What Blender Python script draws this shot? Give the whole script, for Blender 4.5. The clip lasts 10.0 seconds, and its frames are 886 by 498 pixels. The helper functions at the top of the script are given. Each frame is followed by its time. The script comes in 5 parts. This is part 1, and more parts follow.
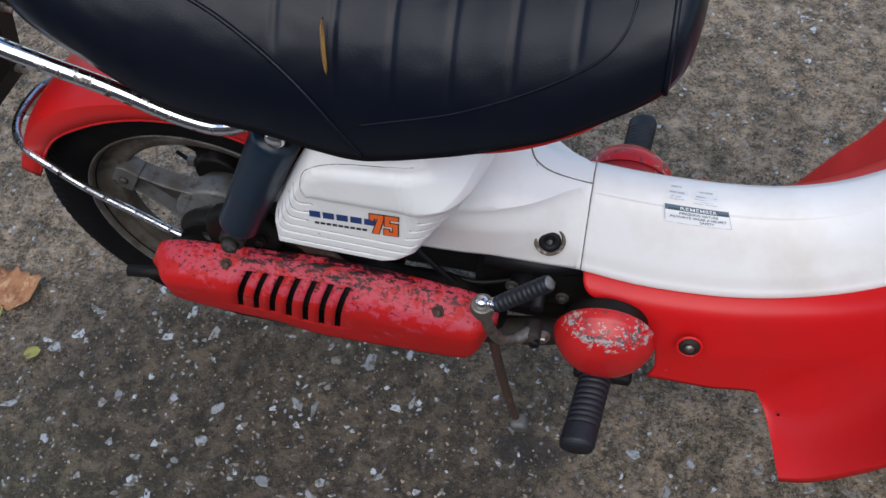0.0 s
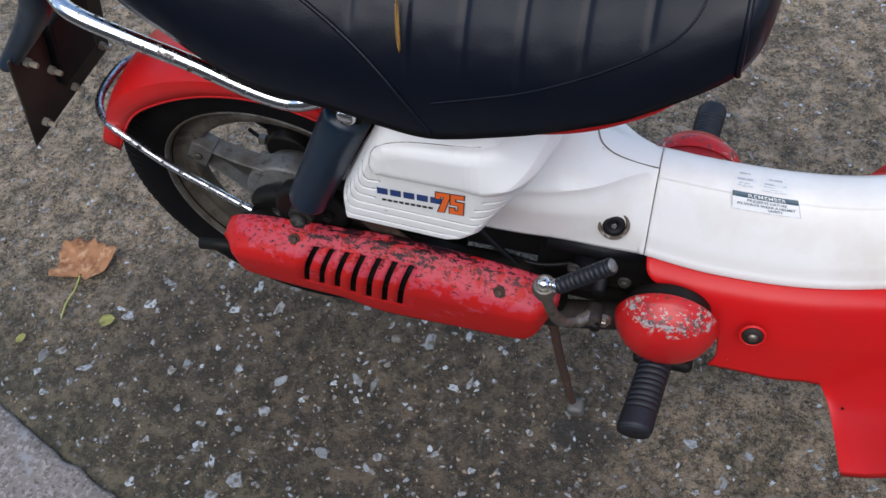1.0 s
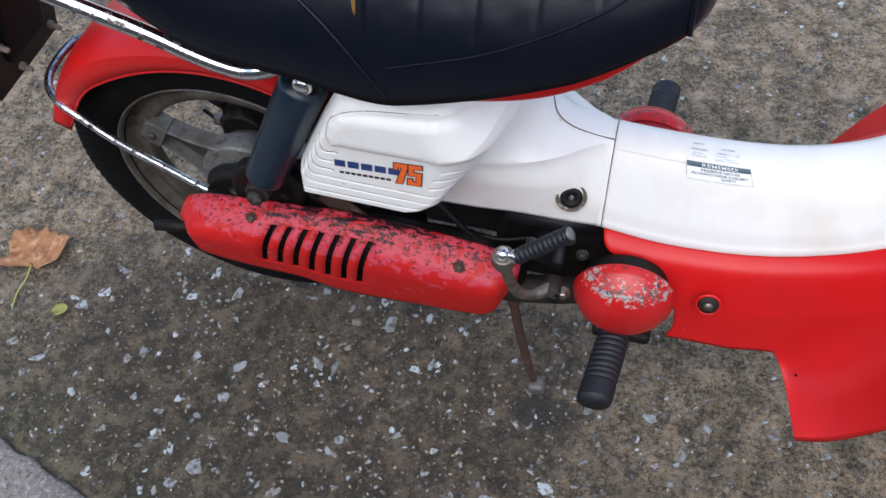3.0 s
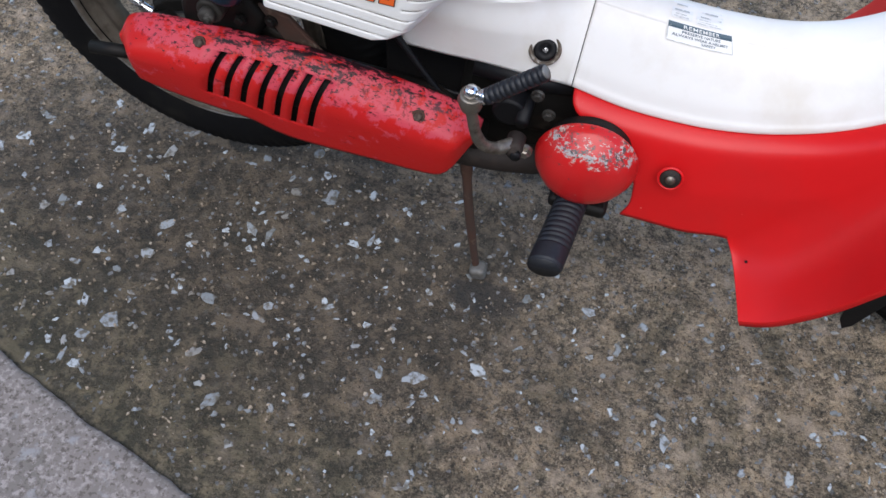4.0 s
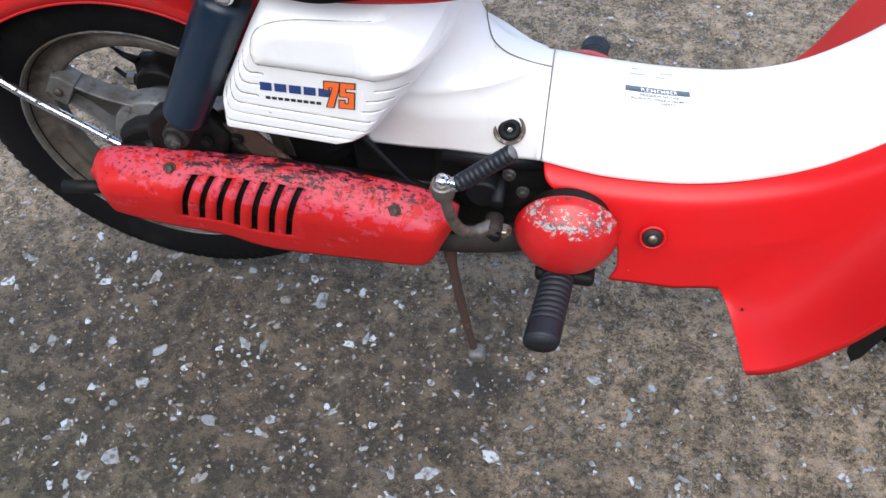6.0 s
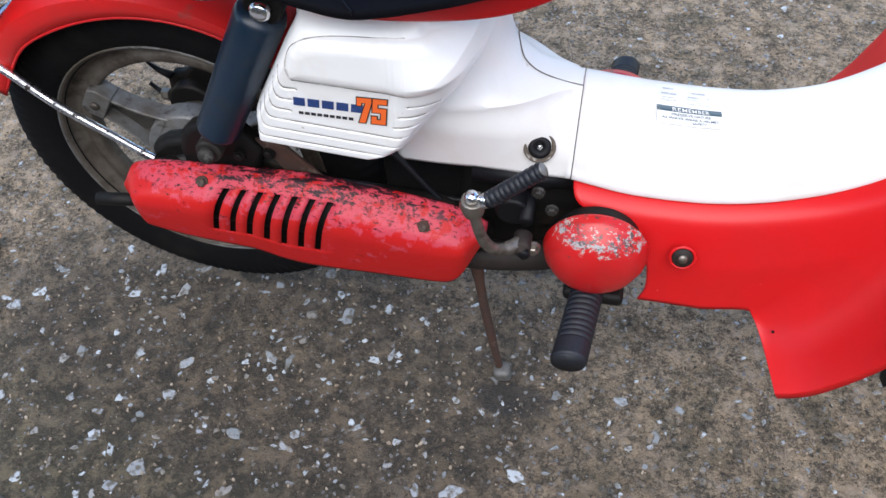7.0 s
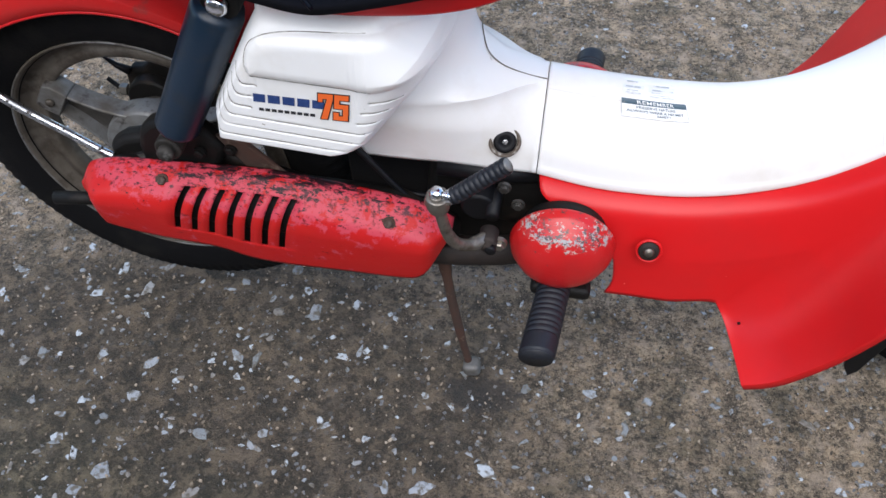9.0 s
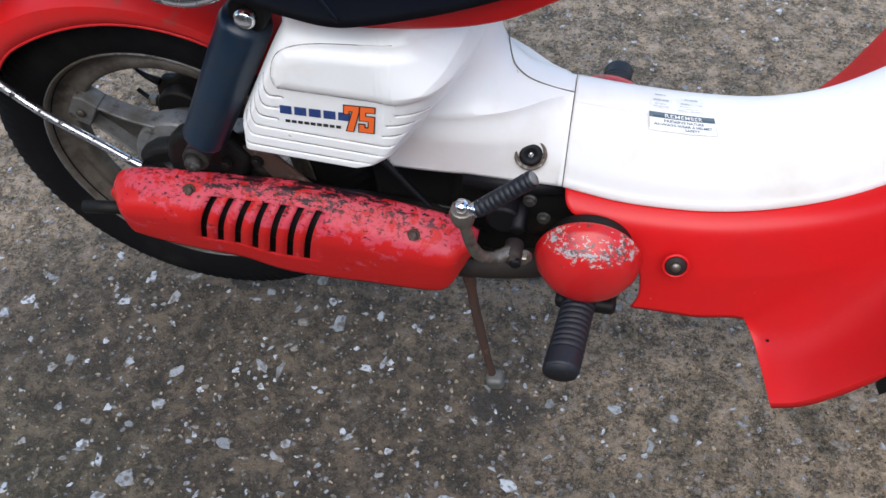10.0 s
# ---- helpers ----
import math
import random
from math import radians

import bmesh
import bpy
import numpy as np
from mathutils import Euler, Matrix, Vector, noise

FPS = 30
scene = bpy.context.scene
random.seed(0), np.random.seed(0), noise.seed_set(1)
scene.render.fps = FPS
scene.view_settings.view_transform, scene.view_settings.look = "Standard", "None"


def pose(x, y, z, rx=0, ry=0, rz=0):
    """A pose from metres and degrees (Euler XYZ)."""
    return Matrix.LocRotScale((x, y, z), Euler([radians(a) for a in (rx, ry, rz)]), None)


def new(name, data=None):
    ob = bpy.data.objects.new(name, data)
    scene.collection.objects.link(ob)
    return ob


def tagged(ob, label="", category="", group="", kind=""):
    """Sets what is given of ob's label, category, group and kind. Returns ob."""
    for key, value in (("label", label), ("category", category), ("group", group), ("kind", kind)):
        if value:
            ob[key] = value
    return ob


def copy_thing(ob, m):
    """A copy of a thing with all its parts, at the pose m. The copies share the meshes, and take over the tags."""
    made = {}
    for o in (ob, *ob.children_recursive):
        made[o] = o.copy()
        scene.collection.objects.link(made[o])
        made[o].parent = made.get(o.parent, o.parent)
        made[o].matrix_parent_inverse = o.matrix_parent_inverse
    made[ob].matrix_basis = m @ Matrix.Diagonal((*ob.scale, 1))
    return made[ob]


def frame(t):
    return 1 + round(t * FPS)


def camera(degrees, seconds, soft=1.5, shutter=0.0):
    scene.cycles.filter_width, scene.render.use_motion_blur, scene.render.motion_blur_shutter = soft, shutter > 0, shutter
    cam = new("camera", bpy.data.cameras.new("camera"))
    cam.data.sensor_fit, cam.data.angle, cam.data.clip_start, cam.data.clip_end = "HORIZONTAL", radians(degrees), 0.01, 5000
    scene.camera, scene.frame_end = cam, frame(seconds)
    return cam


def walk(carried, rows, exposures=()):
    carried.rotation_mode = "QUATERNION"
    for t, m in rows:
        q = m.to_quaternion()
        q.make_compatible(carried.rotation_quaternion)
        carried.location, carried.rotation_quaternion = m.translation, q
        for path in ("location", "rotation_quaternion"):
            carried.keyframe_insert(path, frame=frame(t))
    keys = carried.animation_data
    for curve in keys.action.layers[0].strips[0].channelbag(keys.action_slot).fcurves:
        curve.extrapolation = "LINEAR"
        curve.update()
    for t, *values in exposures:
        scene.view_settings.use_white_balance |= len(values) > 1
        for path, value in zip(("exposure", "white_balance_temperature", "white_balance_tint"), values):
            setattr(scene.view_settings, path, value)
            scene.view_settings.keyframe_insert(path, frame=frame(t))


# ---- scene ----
# The camera and its walk
cam = camera(55.93, 10.0, soft=1.5, shutter=0.0)
PATH = [
    (0.0, (0.4504, -0.5352, 1.0629), 17.90, -54.78, -6.08),
    (0.5, (0.4529, -0.5362, 1.0606), 20.01, -55.04, -6.21),
    (1.0, (0.4491, -0.5493, 1.0673), 25.00, -55.00, -10.15),
    (1.5, (0.4463, -0.5537, 1.0644), 24.93, -55.60, -10.23),
    (2.0, (0.4453, -0.5566, 1.0646), 26.18, -55.15, -10.75),
    (2.5, (0.4447, -0.5592, 1.0675), 23.58, -54.88, -9.97),
    (2.7, (0.4522, -0.5640, 1.0604), 22.10, -55.15, -9.39),
    (3.8, (0.4569, -0.6205, 0.9870), 12.63, -55.94, 4.14),
    (4.0, (0.4422, -0.6441, 0.9568), 10.79, -58.33, 6.64),
    (4.2, (0.4304, -0.6474, 0.9555), 14.97, -58.86, 3.19),
    (4.5, (0.4418, -0.6455, 0.9374), 12.50, -56.07, -1.05),
    (4.7, (0.4482, -0.6332, 0.9348), 7.22, -55.27, 2.81),
    (5.0, (0.4614, -0.6378, 0.9373), 9.61, -52.83, 0.20),
    (5.2, (0.4555, -0.6357, 0.9456), 9.99, -52.20, -0.52),
    (6.3, (0.4494, -0.6313, 0.9573), 11.83, -52.92, -2.17),
    (6.5, (0.4513, -0.6359, 0.9546), 12.70, -52.38, -2.49),
    (7.0, (0.4445, -0.6355, 0.9557), 13.41, -51.40, -2.47),
    (7.5, (0.4437, -0.6291, 0.9579), 12.65, -50.85, -2.09),
    (8.0, (0.4443, -0.6280, 0.9523), 11.92, -52.15, -2.00),
    (8.5, (0.4507, -0.6231, 0.9529), 10.22, -52.25, -0.89),
    (9.0, (0.4482, -0.6244, 0.9536), 10.32, -52.19, -0.80),
    (9.5, (0.4503, -0.6263, 0.9519), 11.35, -51.97, -1.14),
    (10.0, (0.4490, -0.6212, 0.9522), 13.16, -51.38, -2.43),
]
EXPOSURES = [(0.0, 0.80), (1.0, 0.92), (2.0, 1.04), (2.7, 1.12), (3.8, 1.10), (4.5, 1.32), (4.7, 1.55), (5.0, 2.05), (5.2, 1.98), (6.3, 1.54), (7.5, 1.44), (10.0, 1.28)]
walk(cam, [(t, pose(*eye, 90 + pitch, 0, yaw) @ pose(0, 0, 0, 0, 0, roll)) for t, eye, yaw, pitch, roll in PATH], EXPOSURES)

# World and sun: overcast sky
SUN_UP, SUN_AROUND = 53.0, 178.0
world = bpy.data.worlds.new("sky")
scene.world = world
world.use_nodes = True
wn, wl = world.node_tree.nodes, world.node_tree.links
sky = wn.new("ShaderNodeTexSky")
sky.sky_type = "NISHITA"
sky.sun_disc = False
sky.sun_elevation, sky.sun_rotation = radians(SUN_UP), radians(SUN_AROUND)
sky.air_density, sky.dust_density, sky.ozone_density = 1.0, 1.0, 1.4
wn["Background"].inputs[1].default_value = 0.13
wl.new(sky.outputs[0], wn["Background"].inputs[0])
sun = new("sun", bpy.data.lights.new("sun", "SUN"))
sun.data.energy, sun.data.angle, sun.data.color = 1.5, radians(75), (1.0, 0.98, 0.945)
sun.rotation_euler = (radians(90 - SUN_UP), 0, radians(180 - SUN_AROUND))


# Materials
def material(name, color, rough=0.5, metal=0.0, bump=0.0, bump_scale=300.0, patches=(), spec=0.5, coat=0.0):
    """patches: (colour, noise scale, detail, low, high, roughness) laid over one another where a noise lies between low and high."""
    m = bpy.data.materials.new(name)
    m.use_nodes = True
    n, l = m.node_tree.nodes, m.node_tree.links
    b = n["Principled BSDF"]
    co = n.new("ShaderNodeTexCoord").outputs["Object"]
    b.inputs["Metallic"].default_value = metal
    b.inputs["Specular IOR Level"].default_value = spec
    b.inputs["Coat Weight"].default_value = coat
    rgb = n.new("ShaderNodeRGB")
    rgb.outputs[0].default_value = (*color, 1)
    last, val = rgb.outputs[0], n.new("ShaderNodeValue")
    val.outputs[0].default_value = rough
    last_r = val.outputs[0]
    for c, scale, detail, low, high, r in patches:
        t = n.new("ShaderNodeTexNoise")
        t.inputs["Scale"].default_value, t.inputs["Detail"].default_value = scale, detail
        t.inputs["Roughness"].default_value = 0.62
        l.new(co, t.inputs["Vector"])
        ramp = n.new("ShaderNodeMapRange")
        ramp.inputs["From Min"].default_value, ramp.inputs["From Max"].default_value = low, high
        l.new(t.outputs["Fac"], ramp.inputs["Value"])
        mix = n.new("ShaderNodeMixRGB")
        l.new(ramp.outputs[0], mix.inputs[0])
        l.new(last, mix.inputs[1])
        mix.inputs[2].default_value = (*c, 1)
        mr = n.new("ShaderNodeMix")
        l.new(ramp.outputs[0], mr.inputs[0])
        l.new(last_r, mr.inputs[2])
        mr.inputs[3].default_value = r
        last, last_r = mix.outputs[0], mr.outputs[0]
    l.new(last, b.inputs["Base Color"])
    l.new(last_r, b.inputs["Roughness"])
    if bump:
        t = n.new("ShaderNodeTexNoise")
        t.inputs["Scale"].default_value, t.inputs["Detail"].default_value = bump_scale, 4
        l.new(co, t.inputs["Vector"])
        bp = n.new("ShaderNodeBump")
        bp.inputs["Strength"].default_value, bp.inputs["Distance"].default_value = bump, 0.001
        l.new(t.outputs["Fac"], bp.inputs["Height"])
        l.new(bp.outputs[0], b.inputs["Normal"])
    return m


RED = (0.58, 0.009, 0.011)
WHITE = material("white_plastic", (0.80, 0.79, 0.77), 0.34, bump=0.06, bump_scale=60, patches=[
    ((0.66, 0.62, 0.55), 9, 5, 0.52, 0.85, 0.5), ((0.35, 0.30, 0.24), 95, 3, 0.74, 0.80, 0.6)])
RED_PLASTIC = material("red_plastic", RED, 0.36, spec=0.35, bump=0.08, bump_scale=45, patches=[
    ((0.52, 0.012, 0.014), 7, 5, 0.45, 0.75, 0.42), ((0.75, 0.20, 0.16), 120, 2, 0.76, 0.80, 0.6)])
RED_DUSTY = material("dusty_red_plastic", (0.60, 0.010, 0.010), 0.36, spec=0.35, bump=0.1, bump_scale=45, patches=[
    ((0.46, 0.020, 0.018), 5, 6, 0.46, 0.70, 0.5), ((0.26, 0.05, 0.04), 38, 7, 0.62, 0.76, 0.7)])
RED_WORN_SHEEN = material("worn_red_paint_with_sheen", (0.46, 0.013, 0.012), 0.40, spec=0.20, bump=0.25, bump_scale=160, patches=[((0.45, 0.012, 0.016), 12, 5, 0.5, 0.75, 0.4)])


def wear_and_sheen(m, low, high, color, scale, cut, soft, slope=0.0, streak=1.0, until=None):
    """Flecks through the paint, or a painted-in sheen, thicker from height low up to high, drawn out along x by 1 /
    streak; until: two heights between which they end.
    """
    n, l = m.node_tree.nodes, m.node_tree.links
    b = n["Principled BSDF"]
    co = n.new("ShaderNodeTexCoord")
    sep = n.new("ShaderNodeSeparateXYZ")
    l.new(co.outputs["Object"], sep.inputs[0])
    up = n.new("ShaderNodeMapRange")
    up.inputs["From Min"].default_value, up.inputs["From Max"].default_value = low, high
    up.inputs["To Min"].default_value, up.inputs["To Max"].default_value = -0.11, 0.05
    rise = n.new("ShaderNodeMath")
    rise.operation = "MULTIPLY_ADD"
    l.new(sep.outputs[0], rise.inputs[0])
    rise.inputs[1].default_value = slope
    l.new(sep.outputs[2], rise.inputs[2])
    l.new(rise.outputs[0], up.inputs["Value"])
    drawn = n.new("ShaderNodeMapping")
    drawn.inputs["Scale"].default_value = (streak, 1, 1)
    l.new(co.outputs["Object"], drawn.inputs["Vector"])
    t = n.new("ShaderNodeTexNoise")
    t.inputs["Scale"].default_value, t.inputs["Detail"].default_value, t.inputs["Roughness"].default_value = scale, 9, 0.7
    l.new(drawn.outputs[0], t.inputs["Vector"])
    add = n.new("ShaderNodeMath")
    l.new(t.outputs["Fac"], add.inputs[0])
    l.new(up.outputs[0], add.inputs[1])
    r = n.new("ShaderNodeMapRange")
    r.inputs["From Min"].default_value, r.inputs["From Max"].default_value = cut, cut + soft
    last = add.outputs[0]
    if until:
        end = n.new("ShaderNodeMapRange")
        end.inputs["From Min"].default_value, end.inputs["From Max"].default_value = until
        end.inputs["To Max"].default_value = -0.16
        l.new(sep.outputs[2], end.inputs["Value"])
        less = n.new("ShaderNodeMath")
        l.new(last, less.inputs[0])
        l.new(end.outputs[0], less.inputs[1])
        last = less.outputs[0]
    l.new(last, r.inputs["Value"])
    mix = n.new("ShaderNodeMixRGB")
    l.new(r.outputs[0], mix.inputs[0])
    l.new(b.inputs["Base Color"].links[0].from_socket, mix.inputs[1])
    mix.inputs[2].default_value = (*color, 1)
    l.new(mix.outputs[0], b.inputs["Base Color"])


# Pink upper face first: the sky's sheen put into the paint colour
wear_and_sheen(RED_WORN_SHEEN, 0.311, 0.319, (0.48, 0.050, 0.072), 60, 0.480, 0.05, 0.06)
wear_and_sheen(RED_WORN_SHEEN, 0.300, 0.338, (0.018, 0.006, 0.008), 240, 0.560, 0.05, 0.05, 0.6)
wear_and_sheen(RED_WORN_SHEEN, 0.302, 0.330, (0.085, 0.016, 0.024), 110, 0.600, 0.05, 0.05, 0.7)
wear_and_sheen(RED_WORN_SHEEN, 0.235, 0.320, (0.15, 0.010, 0.014), 70, 0.625, 0.06, 0.0, 1.6)
wear_and_sheen(RED_WORN_SHEEN, 0.322, 0.338, (0.016, 0.006, 0.008), 130, 0.525, 0.06, 0.03, 0.25)
RED_CHIPPED = material("chipped_red_paint", (0.50, 0.011, 0.012), 0.32, bump=0.3, bump_scale=140, patches=[((0.42, 0.012, 0.014), 14, 5, 0.5, 0.75, 0.4)])
wear_and_sheen(RED_CHIPPED, 0.0, 0.040, (0.09, 0.04, 0.035), 120, 0.600, 0.05)
wear_and_sheen(RED_CHIPPED, 0.020, 0.030, (0.42, 0.36, 0.33), 210, 0.585, 0.03, 0.0, 0.7, (0.042, 0.056))
wear_and_sheen(RED_CHIPPED, 0.022, 0.030, (0.33, 0.34, 0.34), 95, 0.595, 0.03, 0.10, 0.8, (0.038, 0.050))
wear_and_sheen(RED_CHIPPED, 0.024, 0.034, (0.07, 0.06, 0.06), 170, 0.585, 0.03, 0.10, 0.8, (0.040, 0.052))
CHROME = material("pitted_chrome", (0.82, 0.83, 0.85), 0.14, metal=1.0, bump=0.1, bump_scale=200, patches=[
    ((0.12, 0.10, 0.09), 110, 5, 0.56, 0.63, 0.6)])
CHROME_WORN = material("mottled_chrome", (0.80, 0.82, 0.85), 0.22, metal=1.0, bump=0.5, bump_scale=120, patches=[
    ((0.34, 0.35, 0.37), 70, 5, 0.46, 0.56, 0.4), ((0.06, 0.05, 0.045), 150, 5, 0.57, 0.63, 0.7)])
STEEL = material("dull_steel", (0.24, 0.218, 0.188), 0.42, metal=0.85, bump=0.2, patches=[((0.10, 0.08, 0.06), 40, 6, 0.5, 0.68, 0.7)])
ALLOY = material("dirty_alloy", (0.20, 0.205, 0.205), 0.5, metal=0.4, bump=0.25, bump_scale=220, patches=[((0.12, 0.10, 0.075), 9, 5, 0.42, 0.62, 0.7),
    
    ((0.085, 0.07, 0.052), 22, 7, 0.42, 0.7, 0.75), ((0.05, 0.04, 0.035), 60, 6, 0.56, 0.7, 0.8)])
RIM_ALLOY = material("brown_dirty_alloy", (0.135, 0.118, 0.098), 0.5, metal=0.4, bump=0.25, bump_scale=220, patches=[((0.065, 0.052, 0.038), 9, 6, 0.42, 0.64, 0.7),
    ((0.050, 0.038, 0.028), 26, 7, 0.48, 0.66, 0.75)])
HUB_ALLOY = material("dark_dirty_alloy", (0.060, 0.055, 0.048), 0.6, metal=0.3, bump=0.3, bump_scale=160, patches=[((0.018, 0.015, 0.012), 14, 7, 0.40, 0.60, 0.75),
    ((0.15, 0.145, 0.135), 40, 6, 0.58, 0.70, 0.6)])
RUBBER = material("black_rubber", (0.009, 0.011, 0.016), 0.5, spec=0.4, bump=0.3, patches=[((0.013, 0.013, 0.014), 30, 5, 0.45, 0.75, 0.65)])
TYRE = material("dusty_tyre_rubber", (0.0045, 0.0045, 0.005), 0.8, spec=0.12, bump=0.4, patches=[((0.014, 0.013, 0.011), 18, 6, 0.52, 0.85, 0.85)])
GREASE = material("greasy_black_metal", (0.006, 0.0055, 0.005), 0.6, spec=0.22, bump=0.5, bump_scale=90, patches=[
    ((0.032, 0.022, 0.016), 28, 7, 0.52, 0.75, 0.75)])
BLACK = material("black_plastic", (0.005, 0.005, 0.006), 0.5, spec=0.22, bump=0.2)
VINYL = material("black_vinyl", (0.0030, 0.0046, 0.0095), 0.30, bump=0.12, bump_scale=900, spec=0.24, patches=[
    ((0.005, 0.006, 0.010), 8, 6, 0.45, 0.75, 0.36)])
NAVY = material("blue_black_paint", (0.005, 0.017, 0.034), 0.30, spec=0.40, bump=0.1, patches=[((0.02, 0.024, 0.03), 25, 6, 0.5, 0.75, 0.5)])
RUST = material("rusty_steel", (0.060, 0.028, 0.018), 0.9, bump=0.6, bump_scale=150, patches=[
    ((0.040, 0.024, 0.018), 35, 7, 0.45, 0.65, 0.8), ((0.12, 0.085, 0.062), 60, 5, 0.6, 0.72, 0.6)])
EXHAUST = material("burnt_brown_steel", (0.022, 0.017, 0.015), 0.65, spec=0.25, bump=0.3, patches=[((0.048, 0.034, 0.027), 30, 6, 0.5, 0.7, 0.75)])
PLATE = material("dirty_plate_back", (0.020, 0.015, 0.011), 0.6, bump=0.3, patches=[((0.060, 0.044, 0.030), 14, 7, 0.45, 0.68, 0.8)])
BLUE_INK = material("blue_ink", (0.014, 0.040, 0.15), 0.4, patches=[((0.03, 0.06, 0.18), 300, 3, 0.50, 0.64, 0.45)])
ORANGE_INK = material("orange_ink", (0.80, 0.13, 0.02), 0.4)
BLACK_INK = material("black_ink", (0.015, 0.015, 0.018), 0.45)
TEAL_INK = material("teal_ink", (0.03, 0.075, 0.11), 0.45, patches=[((0.2, 0.22, 0.22), 150, 4, 0.6, 0.66, 0.6)])
FADED_INK = material("faded_grey_print", (0.42, 0.44, 0.45), 0.5, patches=[((0.72, 0.72, 0.72), 130, 4, 0.5, 0.6, 0.5)])
PAPER = material("white_sticker", (0.74, 0.75, 0.75), 0.4, patches=[((0.5, 0.5, 0.5), 60, 5, 0.6, 0.7, 0.5)])
GAP_SHADE = material("gap_shade", (0.16, 0.14, 0.11), 0.8)
LEAF_BROWN = material("dead_leaf", (0.36, 0.165, 0.070), 0.7, bump=0.8, bump_scale=120, patches=[
    ((0.22, 0.085, 0.035), 45, 6, 0.45, 0.62, 0.8), ((0.50, 0.29, 0.15), 70, 6, 0.52, 0.66, 0.7), ((0.03, 0.018, 0.012), 38, 4, 0.66, 0.70, 0.8)])
LEAF_YELLOW = material("yellow_leaf", (0.27, 0.26, 0.07), 0.6, bump=0.5, patches=[((0.13, 0.13, 0.05), 60, 5, 0.5, 0.7, 0.7)])
STALK = material("leaf_stalk", (0.42, 0.42, 0.12), 0.6)


# Mesh helpers
def link(name, bm, mat, smooth=True, bevel=0.0, solid=0.0, seg=2):
    bmesh.ops.recalc_face_normals(bm, faces=bm.faces)
    me = bpy.data.meshes.new(name)
    for f in bm.faces:
        f.smooth = smooth
    bm.to_mesh(me)
    bm.free()
    ob = new(name, me)
    me.materials.append(mat)
    if solid:
        s = ob.modifiers.new("thickness", "SOLIDIFY")
        s.thickness, s.offset = solid, 0
    if bevel:
        b = ob.modifiers.new("edges", "BEVEL")
        b.width, b.segments, b.limit_method, b.angle_limit = bevel, seg, "ANGLE", radians(35)
    if smooth and (bevel or solid):
        me.set_sharp_from_angle(angle=radians(40))
    return ob


def part(name, bm, mat, parent, label="", **kw):
    ob = link(name, bm, mat, **kw)
    ob.parent = parent
    return tagged(ob, label)


def spline(pts, n):
    """Catmull-Rom through pts, n steps a span."""
    pts = [Vector(p) for p in pts]
    out = []
    for i in range(len(pts) - 1):
        a, b, c, d = pts[max(i - 1, 0)], pts[i], pts[i + 1], pts[min(i + 2, len(pts) - 1)]
        for k in range(n):
            t = k / n
            out.append(0.5 * (2 * b + (c - a) * t + (2 * a - 5 * b + 4 * c - d) * t * t + (3 * b - a - 3 * c + d) * t ** 3))
    return out + [pts[-1]]


def curve1(table, x):
    """A smooth value at x from rows of (x, value)."""
    xs = [r[0] for r in table]
    if x <= xs[0]:
        return table[0][1]
    if x >= xs[-1]:
        return table[-1][1]
    i = max(k for k in range(len(xs)) if xs[k] <= x)
    x0, y0 = table[i]
    x1, y1 = table[i + 1]
    xa, ya = table[max(i - 1, 0)]
    xb, yb = table[min(i + 2, len(xs) - 1)]
    m0 = (y1 - ya) / (x1 - xa)
    m1 = (yb - y0) / (xb - x0)
    h = x1 - x0
    t = (x - x0) / h
    return (2 * t ** 3 - 3 * t * t + 1) * y0 + (t ** 3 - 2 * t * t + t) * h * m0 + (3 * t * t - 2 * t ** 3) * y1 + (t ** 3 - t * t) * h * m1


def smooth01(a, b, x):
    t = min(max((x - a) / (b - a), 0), 1)
    return t * t * (3 - 2 * t)


def sheet(rows, bm=None, closed=False, skip=None):
    """Quads between rows of equal length; closed joins the ends of each row."""
    bm = bm or bmesh.new()
    vs = [[bm.verts.new(p) for p in r] for r in rows]
    for i in range(len(vs) - 1):
        m = len(vs[i])
        for j in range(m if closed else m - 1):
            if skip and skip(i, j):
                continue
            a, b, c, d = vs[i][j], vs[i][(j + 1) % m], vs[i + 1][(j + 1) % m], vs[i + 1][j]
            if len({a, b, c, d}) == 4:
                bm.faces.new((a, b, c, d))
    return bm, vs


def tube(pts, r, n=10, bm=None, caps=True):
    """A round bar along pts; r is one radius or one a point."""
    bm = bm or bmesh.new()
    pts = [Vector(p) for p in pts]
    rs = r if isinstance(r, (list, tuple)) else [r] * len(pts)
    up = None
    rows = []
    for i, p in enumerate(pts):
        d = (pts[min(i + 1, len(pts) - 1)] - pts[max(i - 1, 0)]).normalized()
        if up is None:
            up = d.orthogonal().normalized()
        up = (up - d * up.dot(d)).normalized()
        side = d.cross(up)
        rows.append([p + (up * math.cos(2 * math.pi * k / n) + side * math.sin(2 * math.pi * k / n)) * rs[i] for k in range(n)])
    _, vs = sheet(rows, bm, closed=True)
    if caps:
        bm.faces.new(vs[0])
        bm.faces.new(vs[-1])
    return bm


